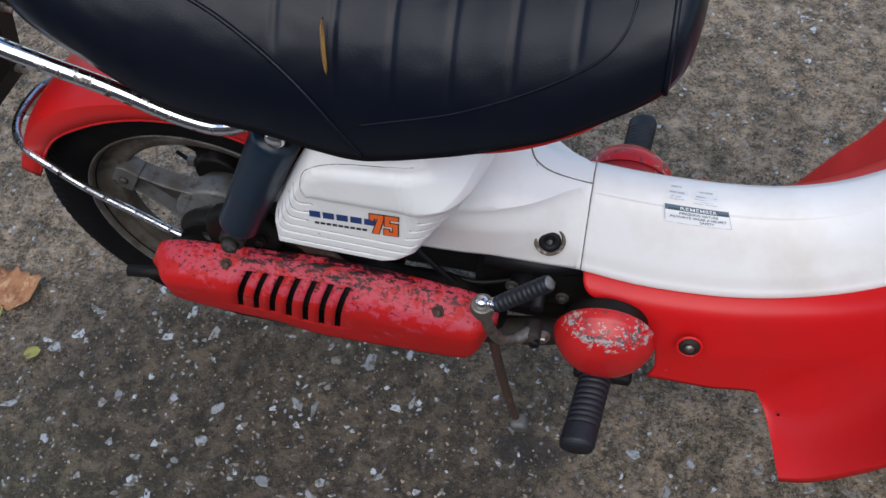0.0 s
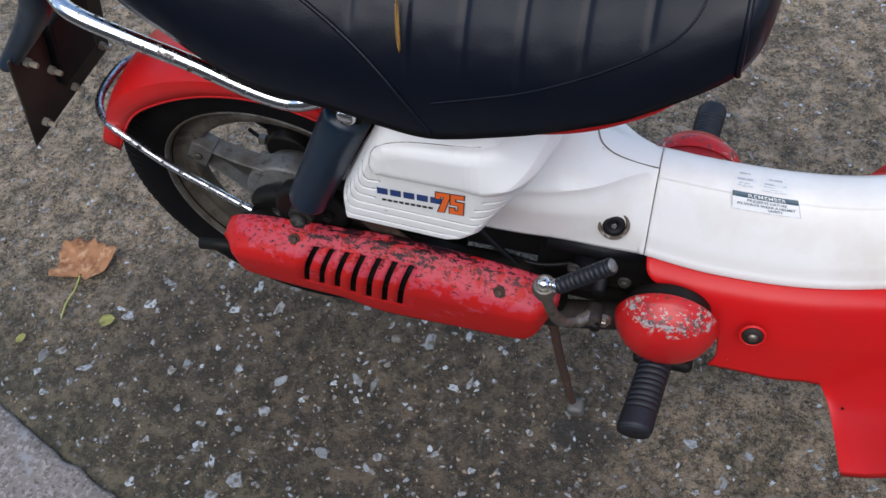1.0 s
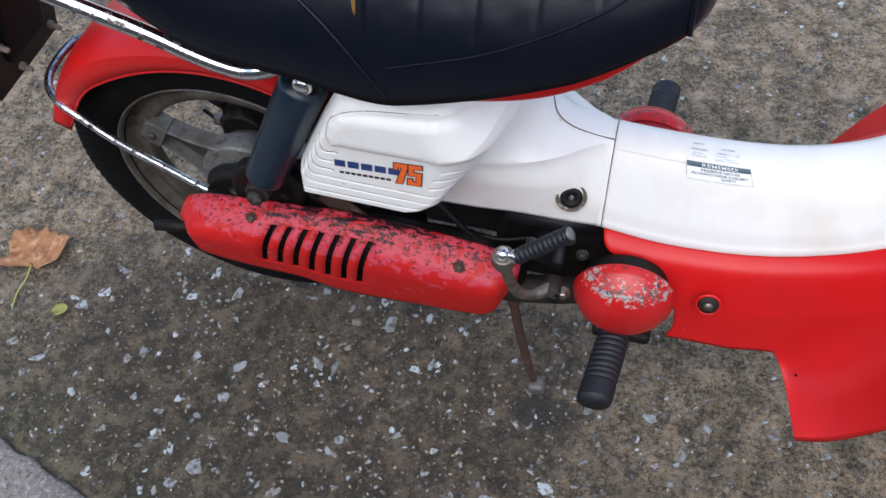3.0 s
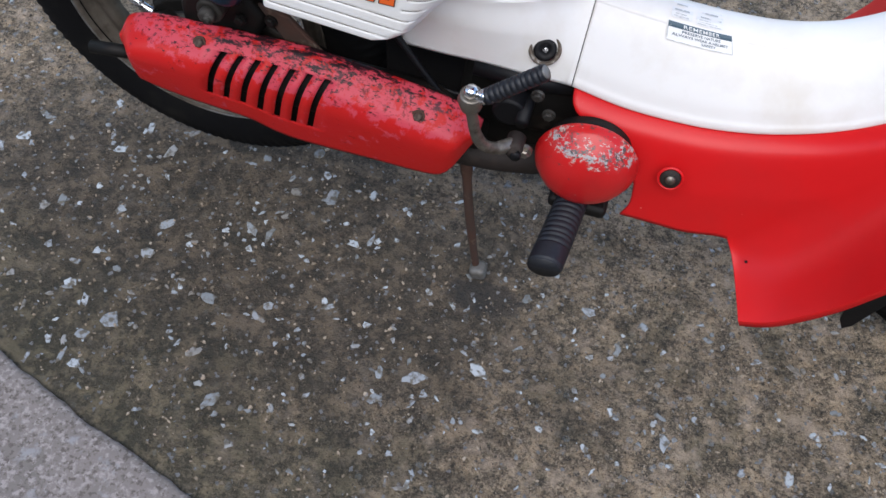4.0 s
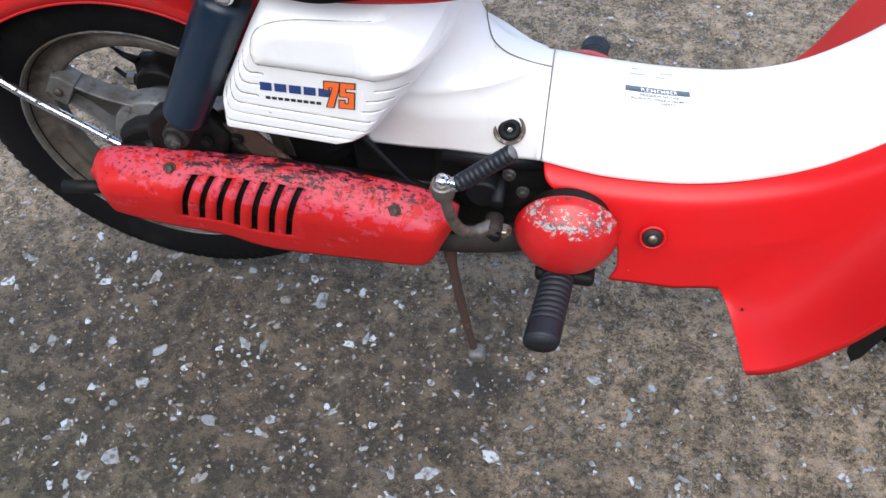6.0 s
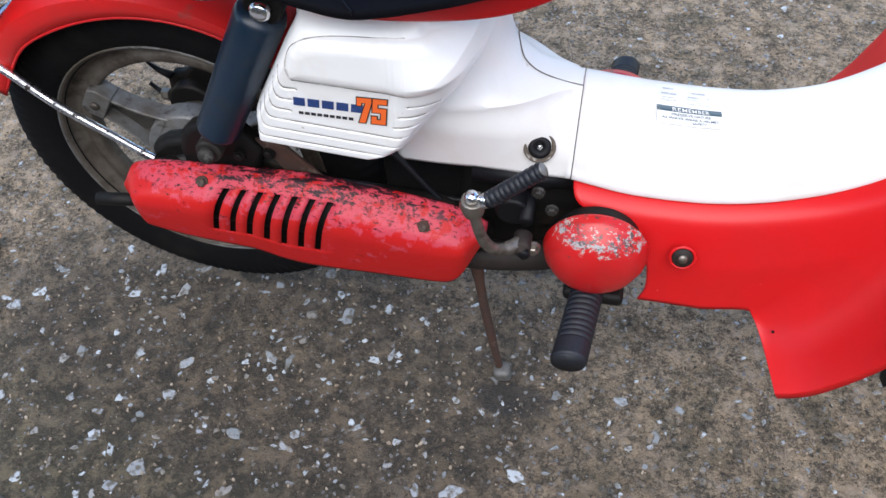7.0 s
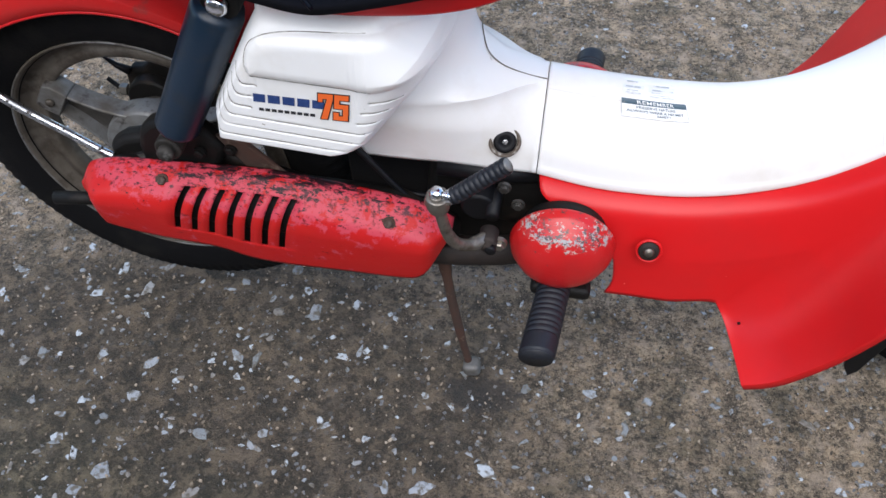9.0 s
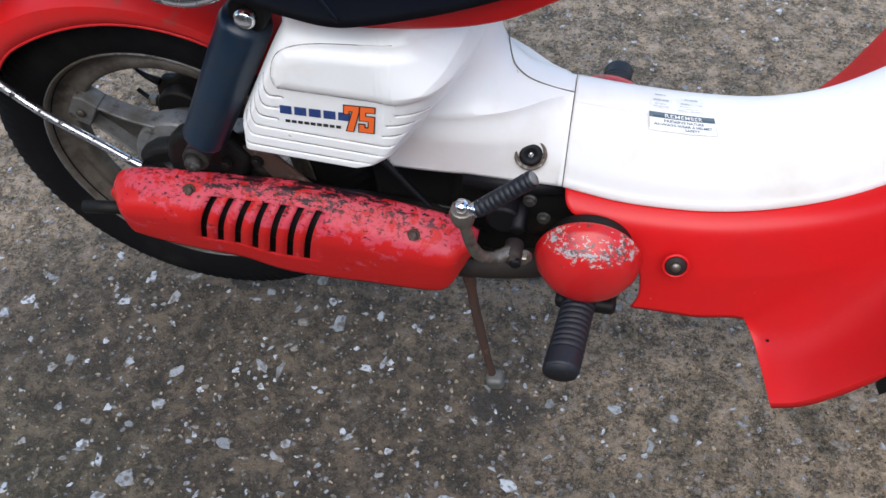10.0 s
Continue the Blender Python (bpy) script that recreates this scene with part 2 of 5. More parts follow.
def lathe(profile, centre, axis="y", n=48, bm=None, wobble=None, close=False):
    """Turns (radius, along) rows about an axis through centre."""
    bm = bm or bmesh.new()
    c = Vector(centre)
    rows = []
    for k in range(n):
        a = 2 * math.pi * k / n
        row = []
        for j, (r, h) in enumerate(profile):
            if wobble:
                r += wobble(k, j)
            if axis == "y":
                row.append(c + Vector((r * math.cos(a), h, r * math.sin(a))))
            elif axis == "z":
                row.append(c + Vector((r * math.cos(a), r * math.sin(a), h)))
            else:
                row.append(c + Vector((h, r * math.cos(a), r * math.sin(a))))
        rows.append(row)
    rows.append(rows[0])
    vs = [[bm.verts.new(p) for p in r] for r in rows[:-1]]
    vs.append(vs[0])
    m = len(profile)
    for i in range(n):
        for j in range(m if close else m - 1):
            bm.faces.new((vs[i][j], vs[i][(j + 1) % m], vs[i + 1][(j + 1) % m], vs[i + 1][j]))
    bmesh.ops.remove_doubles(bm, verts=bm.verts, dist=1e-6)
    return bm


def box(size, m=None, bm=None):
    bm = bm or bmesh.new()
    bmesh.ops.create_cube(bm, size=1, matrix=(m or Matrix()) @ Matrix.Diagonal((*size, 1)))
    return bm


def prism(outline, y0, y1, bm=None):
    """A plate with an outline in x and z between y0 and y1."""
    bm = bm or bmesh.new()
    a = [bm.verts.new((x, y0, z)) for x, z in outline]
    b = [bm.verts.new((x, y1, z)) for x, z in outline]
    bm.faces.new(a)
    bm.faces.new(b[::-1])
    for i in range(len(a)):
        j = (i + 1) % len(a)
        bm.faces.new((a[i], b[i], b[j], a[j]))
    return bm


def bolt(name, centre, r, h, mat, parent, axis="y", label=""):
    """A hexagon head on a washer, along the axis, standing out by h on the near side."""
    bm = lathe([(0, -h * 0.35), (r * 1.35, -h * 0.35), (r * 1.35, h * 0.3), (0, h * 0.3)], centre, axis, 20)
    lathe([(0, -h), (r * 0.8, -h), (r, -h * 0.8), (r, -h * 0.3), (0, -h * 0.3)], centre, axis, 6, bm)
    return part(name, bm, mat, parent, label, smooth=False)


YC = 0.012  # the middle plane of the moped
WHEEL = Vector((0.0, YC, 0.259))

moped = tagged(new("moped"), "worn red and white moped with a long black seat", "moped")


# Ground: one sheet, fine where the moped stands
def spread(a, b, fine, out):
    xs = list(np.arange(a, b, fine))
    step, lo, hi = fine, [], []
    x = a
    while x > -out:
        step *= 1.5
        x -= step
        lo.append(x)
    step, x = fine, xs[-1]
    while x < out:
        step *= 1.5
        x += step
        hi.append(x)
    return lo[::-1] + xs + hi


def height(x, y):
    near = smooth01(3.0, 1.2, abs(x - 0.2) + abs(y - 0.1))
    h = 0.0022 * noise.noise(Vector((x * 9, y * 9, 3))) + 0.0016 * noise.noise(Vector((x * 34, y * 34, 7))) + 0.0008 * noise.noise(Vector((x * 90, y * 90, 1)))
    return near * h - 0.001


def ground_material():
    m = bpy.data.materials.new("old_exposed_aggregate_concrete")
    m.use_nodes = True
    n, l = m.node_tree.nodes, m.node_tree.links
    b = n["Principled BSDF"]
    co = n.new("ShaderNodeTexCoord").outputs["Object"]

    def tex(kind, scale, detail=4, rough=0.6):
        t = n.new("ShaderNodeTex" + kind)
        t.inputs["Scale"].default_value = scale
        if kind == "Noise":
            t.inputs["Detail"].default_value, t.inputs["Roughness"].default_value = detail, rough
        l.new(co, t.inputs["Vector"])
        return t

    def ramp(src, low, high):
        r = n.new("ShaderNodeMapRange")
        r.inputs["From Min"].default_value, r.inputs["From Max"].default_value = low, high
        l.new(src, r.inputs["Value"])
        return r.outputs[0]

    def mix(fac, a, c, kind="MIX"):
        x = n.new("ShaderNodeMixRGB")
        x.blend_type = kind
        l.new(fac, x.inputs[0])
        for k, v in ((1, a), (2, c)):
            if isinstance(v, tuple):
                x.inputs[k].default_value = (*v, 1)
            else:
                l.new(v, x.inputs[k])
        return x.outputs[0]

    big, mid, fine, grit = tex("Noise", 2.6, 5), tex("Noise", 34, 12, 0.74), tex("Noise", 150, 8, 0.75), tex("Voronoi", 260)
    blot, sand, moss, lump = tex("Noise", 60, 9, 0.74), tex("Noise", 420, 5, 0.72), tex("Noise", 9, 9, 0.72), tex("Noise", 16, 10, 0.74)
    # a ragged tan crust over a darker gritty matrix
    crust = ramp(mid.outputs["Fac"], 0.470, 0.545)
    warm = mix(crust, (0.168, 0.124, 0.080), (0.490, 0.355, 0.222))
    cool = mix(crust, (0.128, 0.103, 0.072), (0.350, 0.268, 0.176))
    dark_tone = mix(crust, (0.036, 0.029, 0.020), (0.110, 0.082, 0.054))
    col = mix(ramp(big.outputs["Fac"], 0.34, 0.50), cool, warm)
    col = mix(ramp(moss.outputs["Fac"], 0.56, 0.70), col, (0.185, 0.172, 0.122))
    col = mix(ramp(lump.outputs["Fac"], 0.44, 0.37), col, (0.088, 0.077, 0.062))
    col = mix(ramp(lump.outputs["Fac"], 0.57, 0.66), col, (0.455, 0.345, 0.230))
    col = mix(ramp(blot.outputs["Fac"], 0.45, 0.37), col, (0.066, 0.056, 0.042))
    col = mix(ramp(blot.outputs["Fac"], 0.55, 0.64), col, (0.525, 0.395, 0.258))
    pebble = tex("Voronoi", 95)
    kind = n.new("ShaderNodeSeparateColor")
    l.new(pebble.outputs["Color"], kind.inputs[0])
    worn = n.new("ShaderNodeMath")
    worn.operation = "ADD"
    l.new(pebble.outputs["Distance"], worn.inputs[0])
    l.new(blot.outputs["Fac"], worn.inputs[1])
    ragged_off = ramp(worn.outputs[0], 0.96, 0.80)

    def some(low, high):
        both = n.new("ShaderNodeMath")
        both.operation = "MULTIPLY"
        l.new(ragged_off, both.inputs[0])
        l.new(ramp(kind.outputs[0], low, high), both.inputs[1])
        return both.outputs[0]

    col = mix(some(0.76, 0.84), col, (0.380, 0.310, 0.245))
    col = mix(some(0.90, 0.92), col, (0.400, 0.405, 0.400))
    col = mix(ramp(fine.outputs["Fac"], 0.52, 0.60), col, (0.545, 0.420, 0.280))
    col = mix(ramp(fine.outputs["Fac"], 0.455, 0.385), col, (0.052, 0.043, 0.031))
    col = mix(ramp(sand.outputs["Fac"], 0.54, 0.63), col, (0.545, 0.43, 0.30))
    col = mix(ramp(sand.outputs["Fac"], 0.445, 0.35), col, (0.046, 0.038, 0.027))
    # darker grey-green hollows and paler pinkish rises, a few centimetres across
    broad, rise = tex("Noise", 12, 6, 0.62), tex("Noise", 26, 6, 0.66)
    col = mix(ramp(broad.outputs["Fac"], 0.50, 0.40), col, (0.56, 0.58, 0.56), "MULTIPLY")
    col = mix(ramp(rise.outputs["Fac"], 0.47, 0.39), col, (0.60, 0.60, 0.60), "MULTIPLY")
    col = mix(ramp(rise.outputs["Fac"], 0.53, 0.68), col, (0.56, 0.43, 0.31))
    # a darker oval with a ragged edge around x 0.08, y -0.14
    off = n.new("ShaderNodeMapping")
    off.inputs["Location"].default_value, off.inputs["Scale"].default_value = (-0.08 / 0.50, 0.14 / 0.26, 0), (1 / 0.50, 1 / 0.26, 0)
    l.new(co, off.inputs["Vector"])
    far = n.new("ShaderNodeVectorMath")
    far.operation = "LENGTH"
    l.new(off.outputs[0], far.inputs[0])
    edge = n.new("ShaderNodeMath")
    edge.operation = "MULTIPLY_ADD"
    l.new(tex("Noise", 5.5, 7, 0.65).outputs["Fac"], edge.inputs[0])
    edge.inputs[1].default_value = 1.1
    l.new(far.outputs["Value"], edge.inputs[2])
    dark_oval = n.new("ShaderNodeMapRange")
    dark_oval.inputs["From Min"].default_value, dark_oval.inputs["From Max"].default_value = 1.80, 1.15
    dark_oval.inputs["To Max"].default_value = 0.80
    l.new(edge.outputs[0], dark_oval.inputs["Value"])
    col = mix(dark_oval.outputs[0], col, dark_tone)
    # olive film along the slab's edge
    place = n.new("ShaderNodeSeparateXYZ")
    l.new(co, place.inputs[0])
    across = n.new("ShaderNodeMath")
    across.operation = "MULTIPLY_ADD"
    l.new(place.outputs[0], across.inputs[0])
    across.inputs[1].default_value = 0.3103
    l.new(place.outputs[1], across.inputs[2])
    spread_out = n.new("ShaderNodeMath")
    spread_out.operation = "MULTIPLY_ADD"
    l.new(lump.outputs["Fac"], spread_out.inputs[0])
    spread_out.inputs[1].default_value = 0.30
    l.new(across.outputs[0], spread_out.inputs[2])
    film = n.new("ShaderNodeMapRange")
    film.inputs["From Min"].default_value, film.inputs["From Max"].default_value = -0.05, -0.24
    film.inputs["To Max"].default_value = 0.72
    l.new(spread_out.outputs[0], film.inputs["Value"])
    col = mix(film.outputs[0], col, mix(crust, (0.060, 0.053, 0.030), (0.165, 0.138, 0.078)))
    # the oily patch at the stand's foot
    spot = n.new("ShaderNodeMapping")
    spot.inputs["Location"].default_value, spot.inputs["Scale"].default_value = (-0.405 / 0.055, 0.120 / 0.030, 0), (1 / 0.055, 1 / 0.030, 0)
    l.new(co, spot.inputs["Vector"])
    away = n.new("ShaderNodeVectorMath")
    away.operation = "LENGTH"
    l.new(spot.outputs[0], away.inputs[0])
    ragged = n.new("ShaderNodeMath")
    ragged.operation = "MULTIPLY_ADD"
    l.new(blot.outputs["Fac"], ragged.inputs[0])
    ragged.inputs[1].default_value = 1.6
    l.new(away.outputs["Value"], ragged.inputs[2])
    oil = n.new("ShaderNodeMapRange")
    oil.inputs["From Min"].default_value, oil.inputs["From Max"].default_value = 1.85, 1.55
    oil.inputs["To Max"].default_value = 0.72
    l.new(ragged.outputs[0], oil.inputs["Value"])
    col = mix(oil.outputs[0], col, (0.042, 0.038, 0.034))
    speck = n.new("ShaderNodeSeparateColor")
    l.new(grit.outputs["Color"], speck.inputs[0])
    col = mix(ramp(speck.outputs[0], 0.975, 0.985), col, (0.26, 0.255, 0.25))
    l.new(col, b.inputs["Base Color"])
    b.inputs["Roughness"].default_value = 0.8
    hgt = n.new("ShaderNodeMath")
    hgt.operation = "MULTIPLY_ADD"
    l.new(fine.outputs["Fac"], hgt.inputs[0])
    hgt.inputs[1].default_value = 0.7
    l.new(blot.outputs["Fac"], hgt.inputs[2])
    crusted = n.new("ShaderNodeMath")
    crusted.operation = "MULTIPLY_ADD"
    l.new(crust, crusted.inputs[0])
    crusted.inputs[1].default_value = 0.22
    l.new(hgt.outputs[0], crusted.inputs[2])
    humps = n.new("ShaderNodeMath")
    humps.operation = "MULTIPLY_ADD"
    l.new(rise.outputs["Fac"], humps.inputs[0])
    humps.inputs[1].default_value = 1.1
    l.new(crusted.outputs[0], humps.inputs[2])
    hgt = humps
    bp = n.new("ShaderNodeBump")
    bp.inputs["Strength"].default_value, bp.inputs["Distance"].default_value = 1.0, 0.010
    l.new(hgt.outputs[0], bp.inputs["Height"])
    l.new(bp.outputs[0], b.inputs["Normal"])
    return m


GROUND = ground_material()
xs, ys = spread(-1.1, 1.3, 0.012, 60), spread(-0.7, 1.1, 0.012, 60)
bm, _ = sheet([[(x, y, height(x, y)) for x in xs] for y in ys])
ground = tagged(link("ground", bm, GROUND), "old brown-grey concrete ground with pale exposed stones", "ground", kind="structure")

SLAB_MAT = material("pinkish_concrete", (0.215, 0.185, 0.168), 0.85, bump=1.0, bump_scale=150, patches=[
    ((0.150, 0.134, 0.118), 6, 8, 0.45, 0.62, 0.88), ((0.335, 0.295, 0.275), 130, 8, 0.50, 0.62, 0.85), ((0.120, 0.100, 0.086), 170, 8, 0.52, 0.62, 0.9), ((0.270, 0.262, 0.262), 30, 8, 0.58, 0.66, 0.85),
    ((0.085, 0.076, 0.056), 14, 8, 0.62, 0.72, 0.9)])


def slab():
    """The corner slab, with a crumbled edge along a dirt-filled joint."""
    a, b = Vector((-1.2, -0.044, 0)), Vector((0.45, -0.556, 0))
    along = (b - a).normalized()
    out = Vector((along.y, -along.x, 0))
    rows = []
    steps = 220
    for i in range(steps + 1):
        p = a + (b - a) * i / steps
        j = 0.006 * noise.noise(p * 11) + 0.004 * noise.noise(p * 45)
        row = []
        for k, (d, z) in enumerate([(0, -0.012), (0.001, 0.004), (0.006, 0.0075), (0.02, 0.009)] + [(0.02 + 0.02 * q, 0.0095) for q in range(1, 40)]):
            q = p + out * (d + j * (1 if k < 4 else 0))
            row.append(q + Vector((0, 0, z + (0.0016 * noise.noise(q * 40) + 0.0016 * noise.noise(q * 12) if k else 0))))
        rows.append(row)
    bm, _ = sheet(rows)
    return tagged(link("pavement", bm, SLAB_MAT), "pinkish grey rough concrete slab with a crumbled edge", "pavement", kind="structure")


slab()


# Unseen wall added to close the place behind the camera and darken low reflections
WALL = material("rough_render", (0.16, 0.135, 0.115), 0.9, bump=0.6, bump_scale=60, patches=[((0.11, 0.095, 0.08), 3, 6, 0.45, 0.65, 0.9), ((0.21, 0.185, 0.16), 40, 5, 0.5, 0.7, 0.9)])
bm = box((12.0, 0.22, 2.2), Matrix.Translation((0.4, -2.9, 1.05)))
tagged(link("unseen_wall", bm, WALL, smooth=False, bevel=0.01), "plain brown unseen wall added beside the concrete to darken reflections", "wall", kind="structure")


# Wheels
def wheel(name, label):
    w = tagged(new(name), label)
    w.parent = moped
    prof = [(0.157, 0.020), (0.163, 0.026), (0.176, 0.032), (0.192, 0.035), (0.207, 0.033), (0.216, 0.027), (0.2235, 0.018), (0.2265, 0.008)]
    prof = [(r, -y) for r, y in prof] + [(0.227, 0)] + prof[::-1]
    last = len(prof) - 1

    def tread(k, j):
        if 5 <= j <= last - 5:
            side = 0 if j < 7 else (3 if j > last - 7 else 1)
            return 0.0022 if (k + side) % 4 < 2 else -0.0050
        return 0

    part("tyre", lathe(prof, (0, 0, 0), "y", 400, wobble=tread), TYRE, w, "black tyre with block tread")
    rim = [(0.1640, -0.0245), (0.1630, -0.0270), (0.1605, -0.0268), (0.1590, -0.0235), (0.1570, -0.0170), (0.1510, -0.0125), (0.1500, -0.0105), (0.1430, -0.0085), (0.1420, -0.0110), (0.1330, -0.0105),
           (0.1300, -0.0090), (0.1290, 0)]
    rim = rim + [(r, -y) for r, y in rim[-2::-1]]
    part("rim", lathe(rim, (0, 0, 0), "y", 96, close=True), RIM_ALLOY, w, "brown dirty cast alloy rim")
    ring = [Vector((0.1628 * math.cos(radians(5 * k)), -0.0268, 0.1628 * math.sin(radians(5 * k)))) for k in range(73)]
    part("rim_flange", tube(ring, 0.0014, 6), ALLOY, w, "thin bright rim flange")
    part("hub", lathe([(0, -0.0192), (0.0565, -0.0192), (0.0590, -0.0180), (0.0600, -0.014), (0.0600, 0.006), (0.048, 0.020), (0.046, 0.030), (0, 0.030)], (0, 0, 0), "y", 48), ALLOY, w, "dirty alloy hub")
    part("hub_boss", lathe([(0, -0.036), (0.024, -0.036), (0.029, -0.032), (0.034, -0.0195), (0.036, -0.0188), (0, -0.0188)], (0, 0, 0), "y", 32), HUB_ALLOY, w, "dark greasy boss")
    half_at = [(0.046, 0.033), (0.055, 0.030), (0.07, 0.0245), (0.09, 0.0195), (0.112, 0.0165)]
    for k in range(3):
        turn = Matrix.Rotation(-radians(148 + 120 * k), 4, "Y")
        bm = bmesh.new()
        # web with raised flanges at both sides
        rows = []
        for i in range(21):
            r = 0.046 + (0.113 - 0.046) * i / 20
            half = curve1(half_at, r)
            f = -0.0195
            floor = f + 0.017 * smooth01(0.050, 0.056, r)
            sec = [(-half, 0.004), (-half, f), (-half + 0.0035, f - 0.0005), (-half + 0.0055, floor), (half - 0.0055, floor), (half - 0.0035, f - 0.0005), (half, f), (half, 0.004)]
            rows.append([turn @ Vector((r, y, z)) for z, y in sec])
        sheet(rows, bm, closed=True)
        spoke = part("spoke", bm, ALLOY, w, bevel=0.0012)
        # plate over the recess floor, its shade and grime put into the colour
        rows = []
        for i in range(12):
            r = 0.0565 + (0.110 - 0.0565) * i / 11
            half = curve1(half_at, r) - 0.0048
            rows.append([turn @ Vector((r, -0.0038, z)) for z in (-half, -half * 0.93, 0, half * 0.93, half)])
        bm, _ = sheet(rows)
        part("spoke_web", bm, HUB_ALLOY, spoke, "dark web of the spoke, recess shade and grime in its colour", solid=0.0012)
        pad = [(0.110, -0.0185), (0.130, -0.0200), (0.138, -0.0150), (0.138, 0.0150), (0.130, 0.0200), (0.110, 0.0185)]
        bm = bmesh.new()
        sheet([[turn @ Vector((r, y, z)) for r, z in pad] for y in (0.002, -0.0185, -0.0215)], bm, closed=True)
        bm.faces.new(list(bm.verts)[-6:])
        part("rim_tab", bm, ALLOY, spoke, "bolted alloy tab", bevel=0.0015)
        rivet = lathe([(0, -0.0045), (0.004, -0.0042), (0.0052, -0.003), (0.0055, 0.0), (0, 0)], (0, 0, 0), "y", 12)
        ob = part("rivet", rivet, RIM_ALLOY, spoke)
        ob.matrix_basis = Matrix.Translation(turn @ Vector((0.124, -0.0212, 0.002)))
    return w


rear = wheel("rear_wheel", "rear wheel with a black tyre on a three-spoke alloy rim")
rear.location = WHEEL
front = copy_thing(rear, Matrix.Translation((1.02, YC, 0.227)))
front.name = "front_wheel"
tagged(front, "front wheel with a black tyre on a three-spoke alloy rim")


# Front tunnel cover of the frame
LOW = spline([(0.4395, 0.349, 0), (0.498, 0.338, 0), (0.56, 0.338, 0), (0.605, 0.345, 0), (0.645, 0.358, 0), (0.685, 0.378, 0), (0.72, 0.405, 0), (0.76, 0.447, 0), (0.80, 0.50, 0)], 10)
CROWN = spline([(0.4395, 0.4295, 0), (0.485, 0.4255, 0), (0.53, 0.423, 0), (0.565, 0.4225, 0), (0.605, 0.425, 0), (0.642, 0.434, 0), (0.673, 0.449, 0), (0.71, 0.479, 0), (0.75, 0.524, 0)], 10)
SECTION = [(0, 0.0605), (0.03, 0.0625), (0.10, 0.0620), (0.15, 0.0595), (0.30, 0.0545), (0.45, 0.0475), (0.60, 0.0400), (0.75, 0.0312), (0.85, 0.0240), (0.905, 0.0190), (0.925, 0.0181), (0.965, 0.0118), (0.988, 0.0066), (1, 0)]


YT = 0.006  # the tunnel's middle


def tunnel(u, h, out=0.0):
    """A place on the near side: u steps along the spines, h from the lower edge (0) to the crown (1)."""
    u = min(max(u, 0), len(LOW) - 1.001)
    i, f = int(u), u - int(u)
    lo, hi = LOW[i].lerp(LOW[i + 1], f), CROWN[i].lerp(CROWN[i + 1], f)
    p = lo.lerp(hi, h)
    return Vector((p.x, YT - curve1(SECTION, h), p.y)) + Vector((0, -0.72, 0.69)) * out


def at_x(x, h):
    """The step u at which the tunnel reaches x at height h."""
    return min((abs(tunnel(k / 10, h).x - x), k / 10) for k in range(0, 10 * (len(LOW) - 1)))[1]


hs = [k / 30 for k in range(31)] + []
hs = sorted(set(hs + [0.03, 0.06, 0.10, 0.12, 0.15, 0.82, 0.85, 0.88, 0.905, 0.915, 0.925, 0.945, 0.985]))
rows = []
for u in range(len(LOW)):
    near = [tunnel(u, h) for h in hs]
    rows.append(near + [Vector((p.x, 2 * YT - p.y, p.z)) for p in near[-2::-1]])
bm, _ = sheet(rows)
tunnel_cover = part("tunnel_cover", bm, WHITE, moped, "white plastic frame tunnel cover", solid=0.0014)

# Rear body cover: half-widths over x and z
W_TUNNEL = [(0.349 + 0.0805 * h, w) for h, w in SECTION]
W_COLUMN = [(0.349, 0.0675), (0.40, 0.074), (0.45, 0.086), (0.50, 0.101), (0.56, 0.112)]
X_FRONT = [(0.427, 0.4375), (0.433, 0.412), (0.440, 0.396), (0.452, 0.379), (0.468, 0.368), (0.495, 0.364), (0.53, 0.370), (0.56, 0.386)]


SHOULDER = 0.0185  # half width at the tunnel's shoulder


def rear_half(x, z):
    mixed = smooth01(0.30, 0.425, x)
    column = curve1(W_COLUMN, z)
    if z <= 0.429:
        side = max(curve1(W_TUNNEL, z), SHOULDER * (1 - smooth01(0.40, 0.436, x)))
        return column * (1 - mixed) + side * mixed
    reach = 0.075
    t = min(max((x - (curve1(X_FRONT, z) - reach)) / reach, 0), 1)
    return (column * (1 - mixed) + SHOULDER * mixed) * (1 - t ** 2.4) ** (1 / 2.4)


def rear_mid(x):
    return YC + (YT - YC) * smooth01(0.33, 0.415, x)


def rear_y(x, z):
    return rear_mid(x) - rear_half(x, z)


ZS = [0.349 + (0.562 - 0.349) * i / 63 for i in range(64)]
XF = [0.4381 if z <= 0.429 else curve1(X_FRONT, z) for z in ZS]
XR = [0.264 - 0.094 * smooth01(0.392, 0.425, z) + 0.22 * max(z - 0.40, 0) for z in ZS]
COVER_X = np.array([[xr + (xf - xr) * (1 - (1 - k / 60) ** 1.6) for k in range(61)] for xr, xf in zip(XR, XF)])
COVER_Y = np.array([[rear_y(COVER_X[i][k], z) for k in range(61)] for i, z in enumerate(ZS)])
mids = np.array([[rear_mid(x) for x in row] for row in COVER_X])
free = (COVER_X < 0.432) & (np.abs(COVER_Y - mids) > 0.020)
free[0], free[-1], free[:, 0], free[:, -1] = False, False, False, False
for _ in range(900):
    mean = 0.25 * (np.roll(COVER_Y, 1, 0) + np.roll(COVER_Y, -1, 0) + np.roll(COVER_Y, 1, 1) + np.roll(COVER_Y, -1, 1))
    COVER_Y = np.where(free, 0.5 * COVER_Y + 0.5 * mean, COVER_Y)

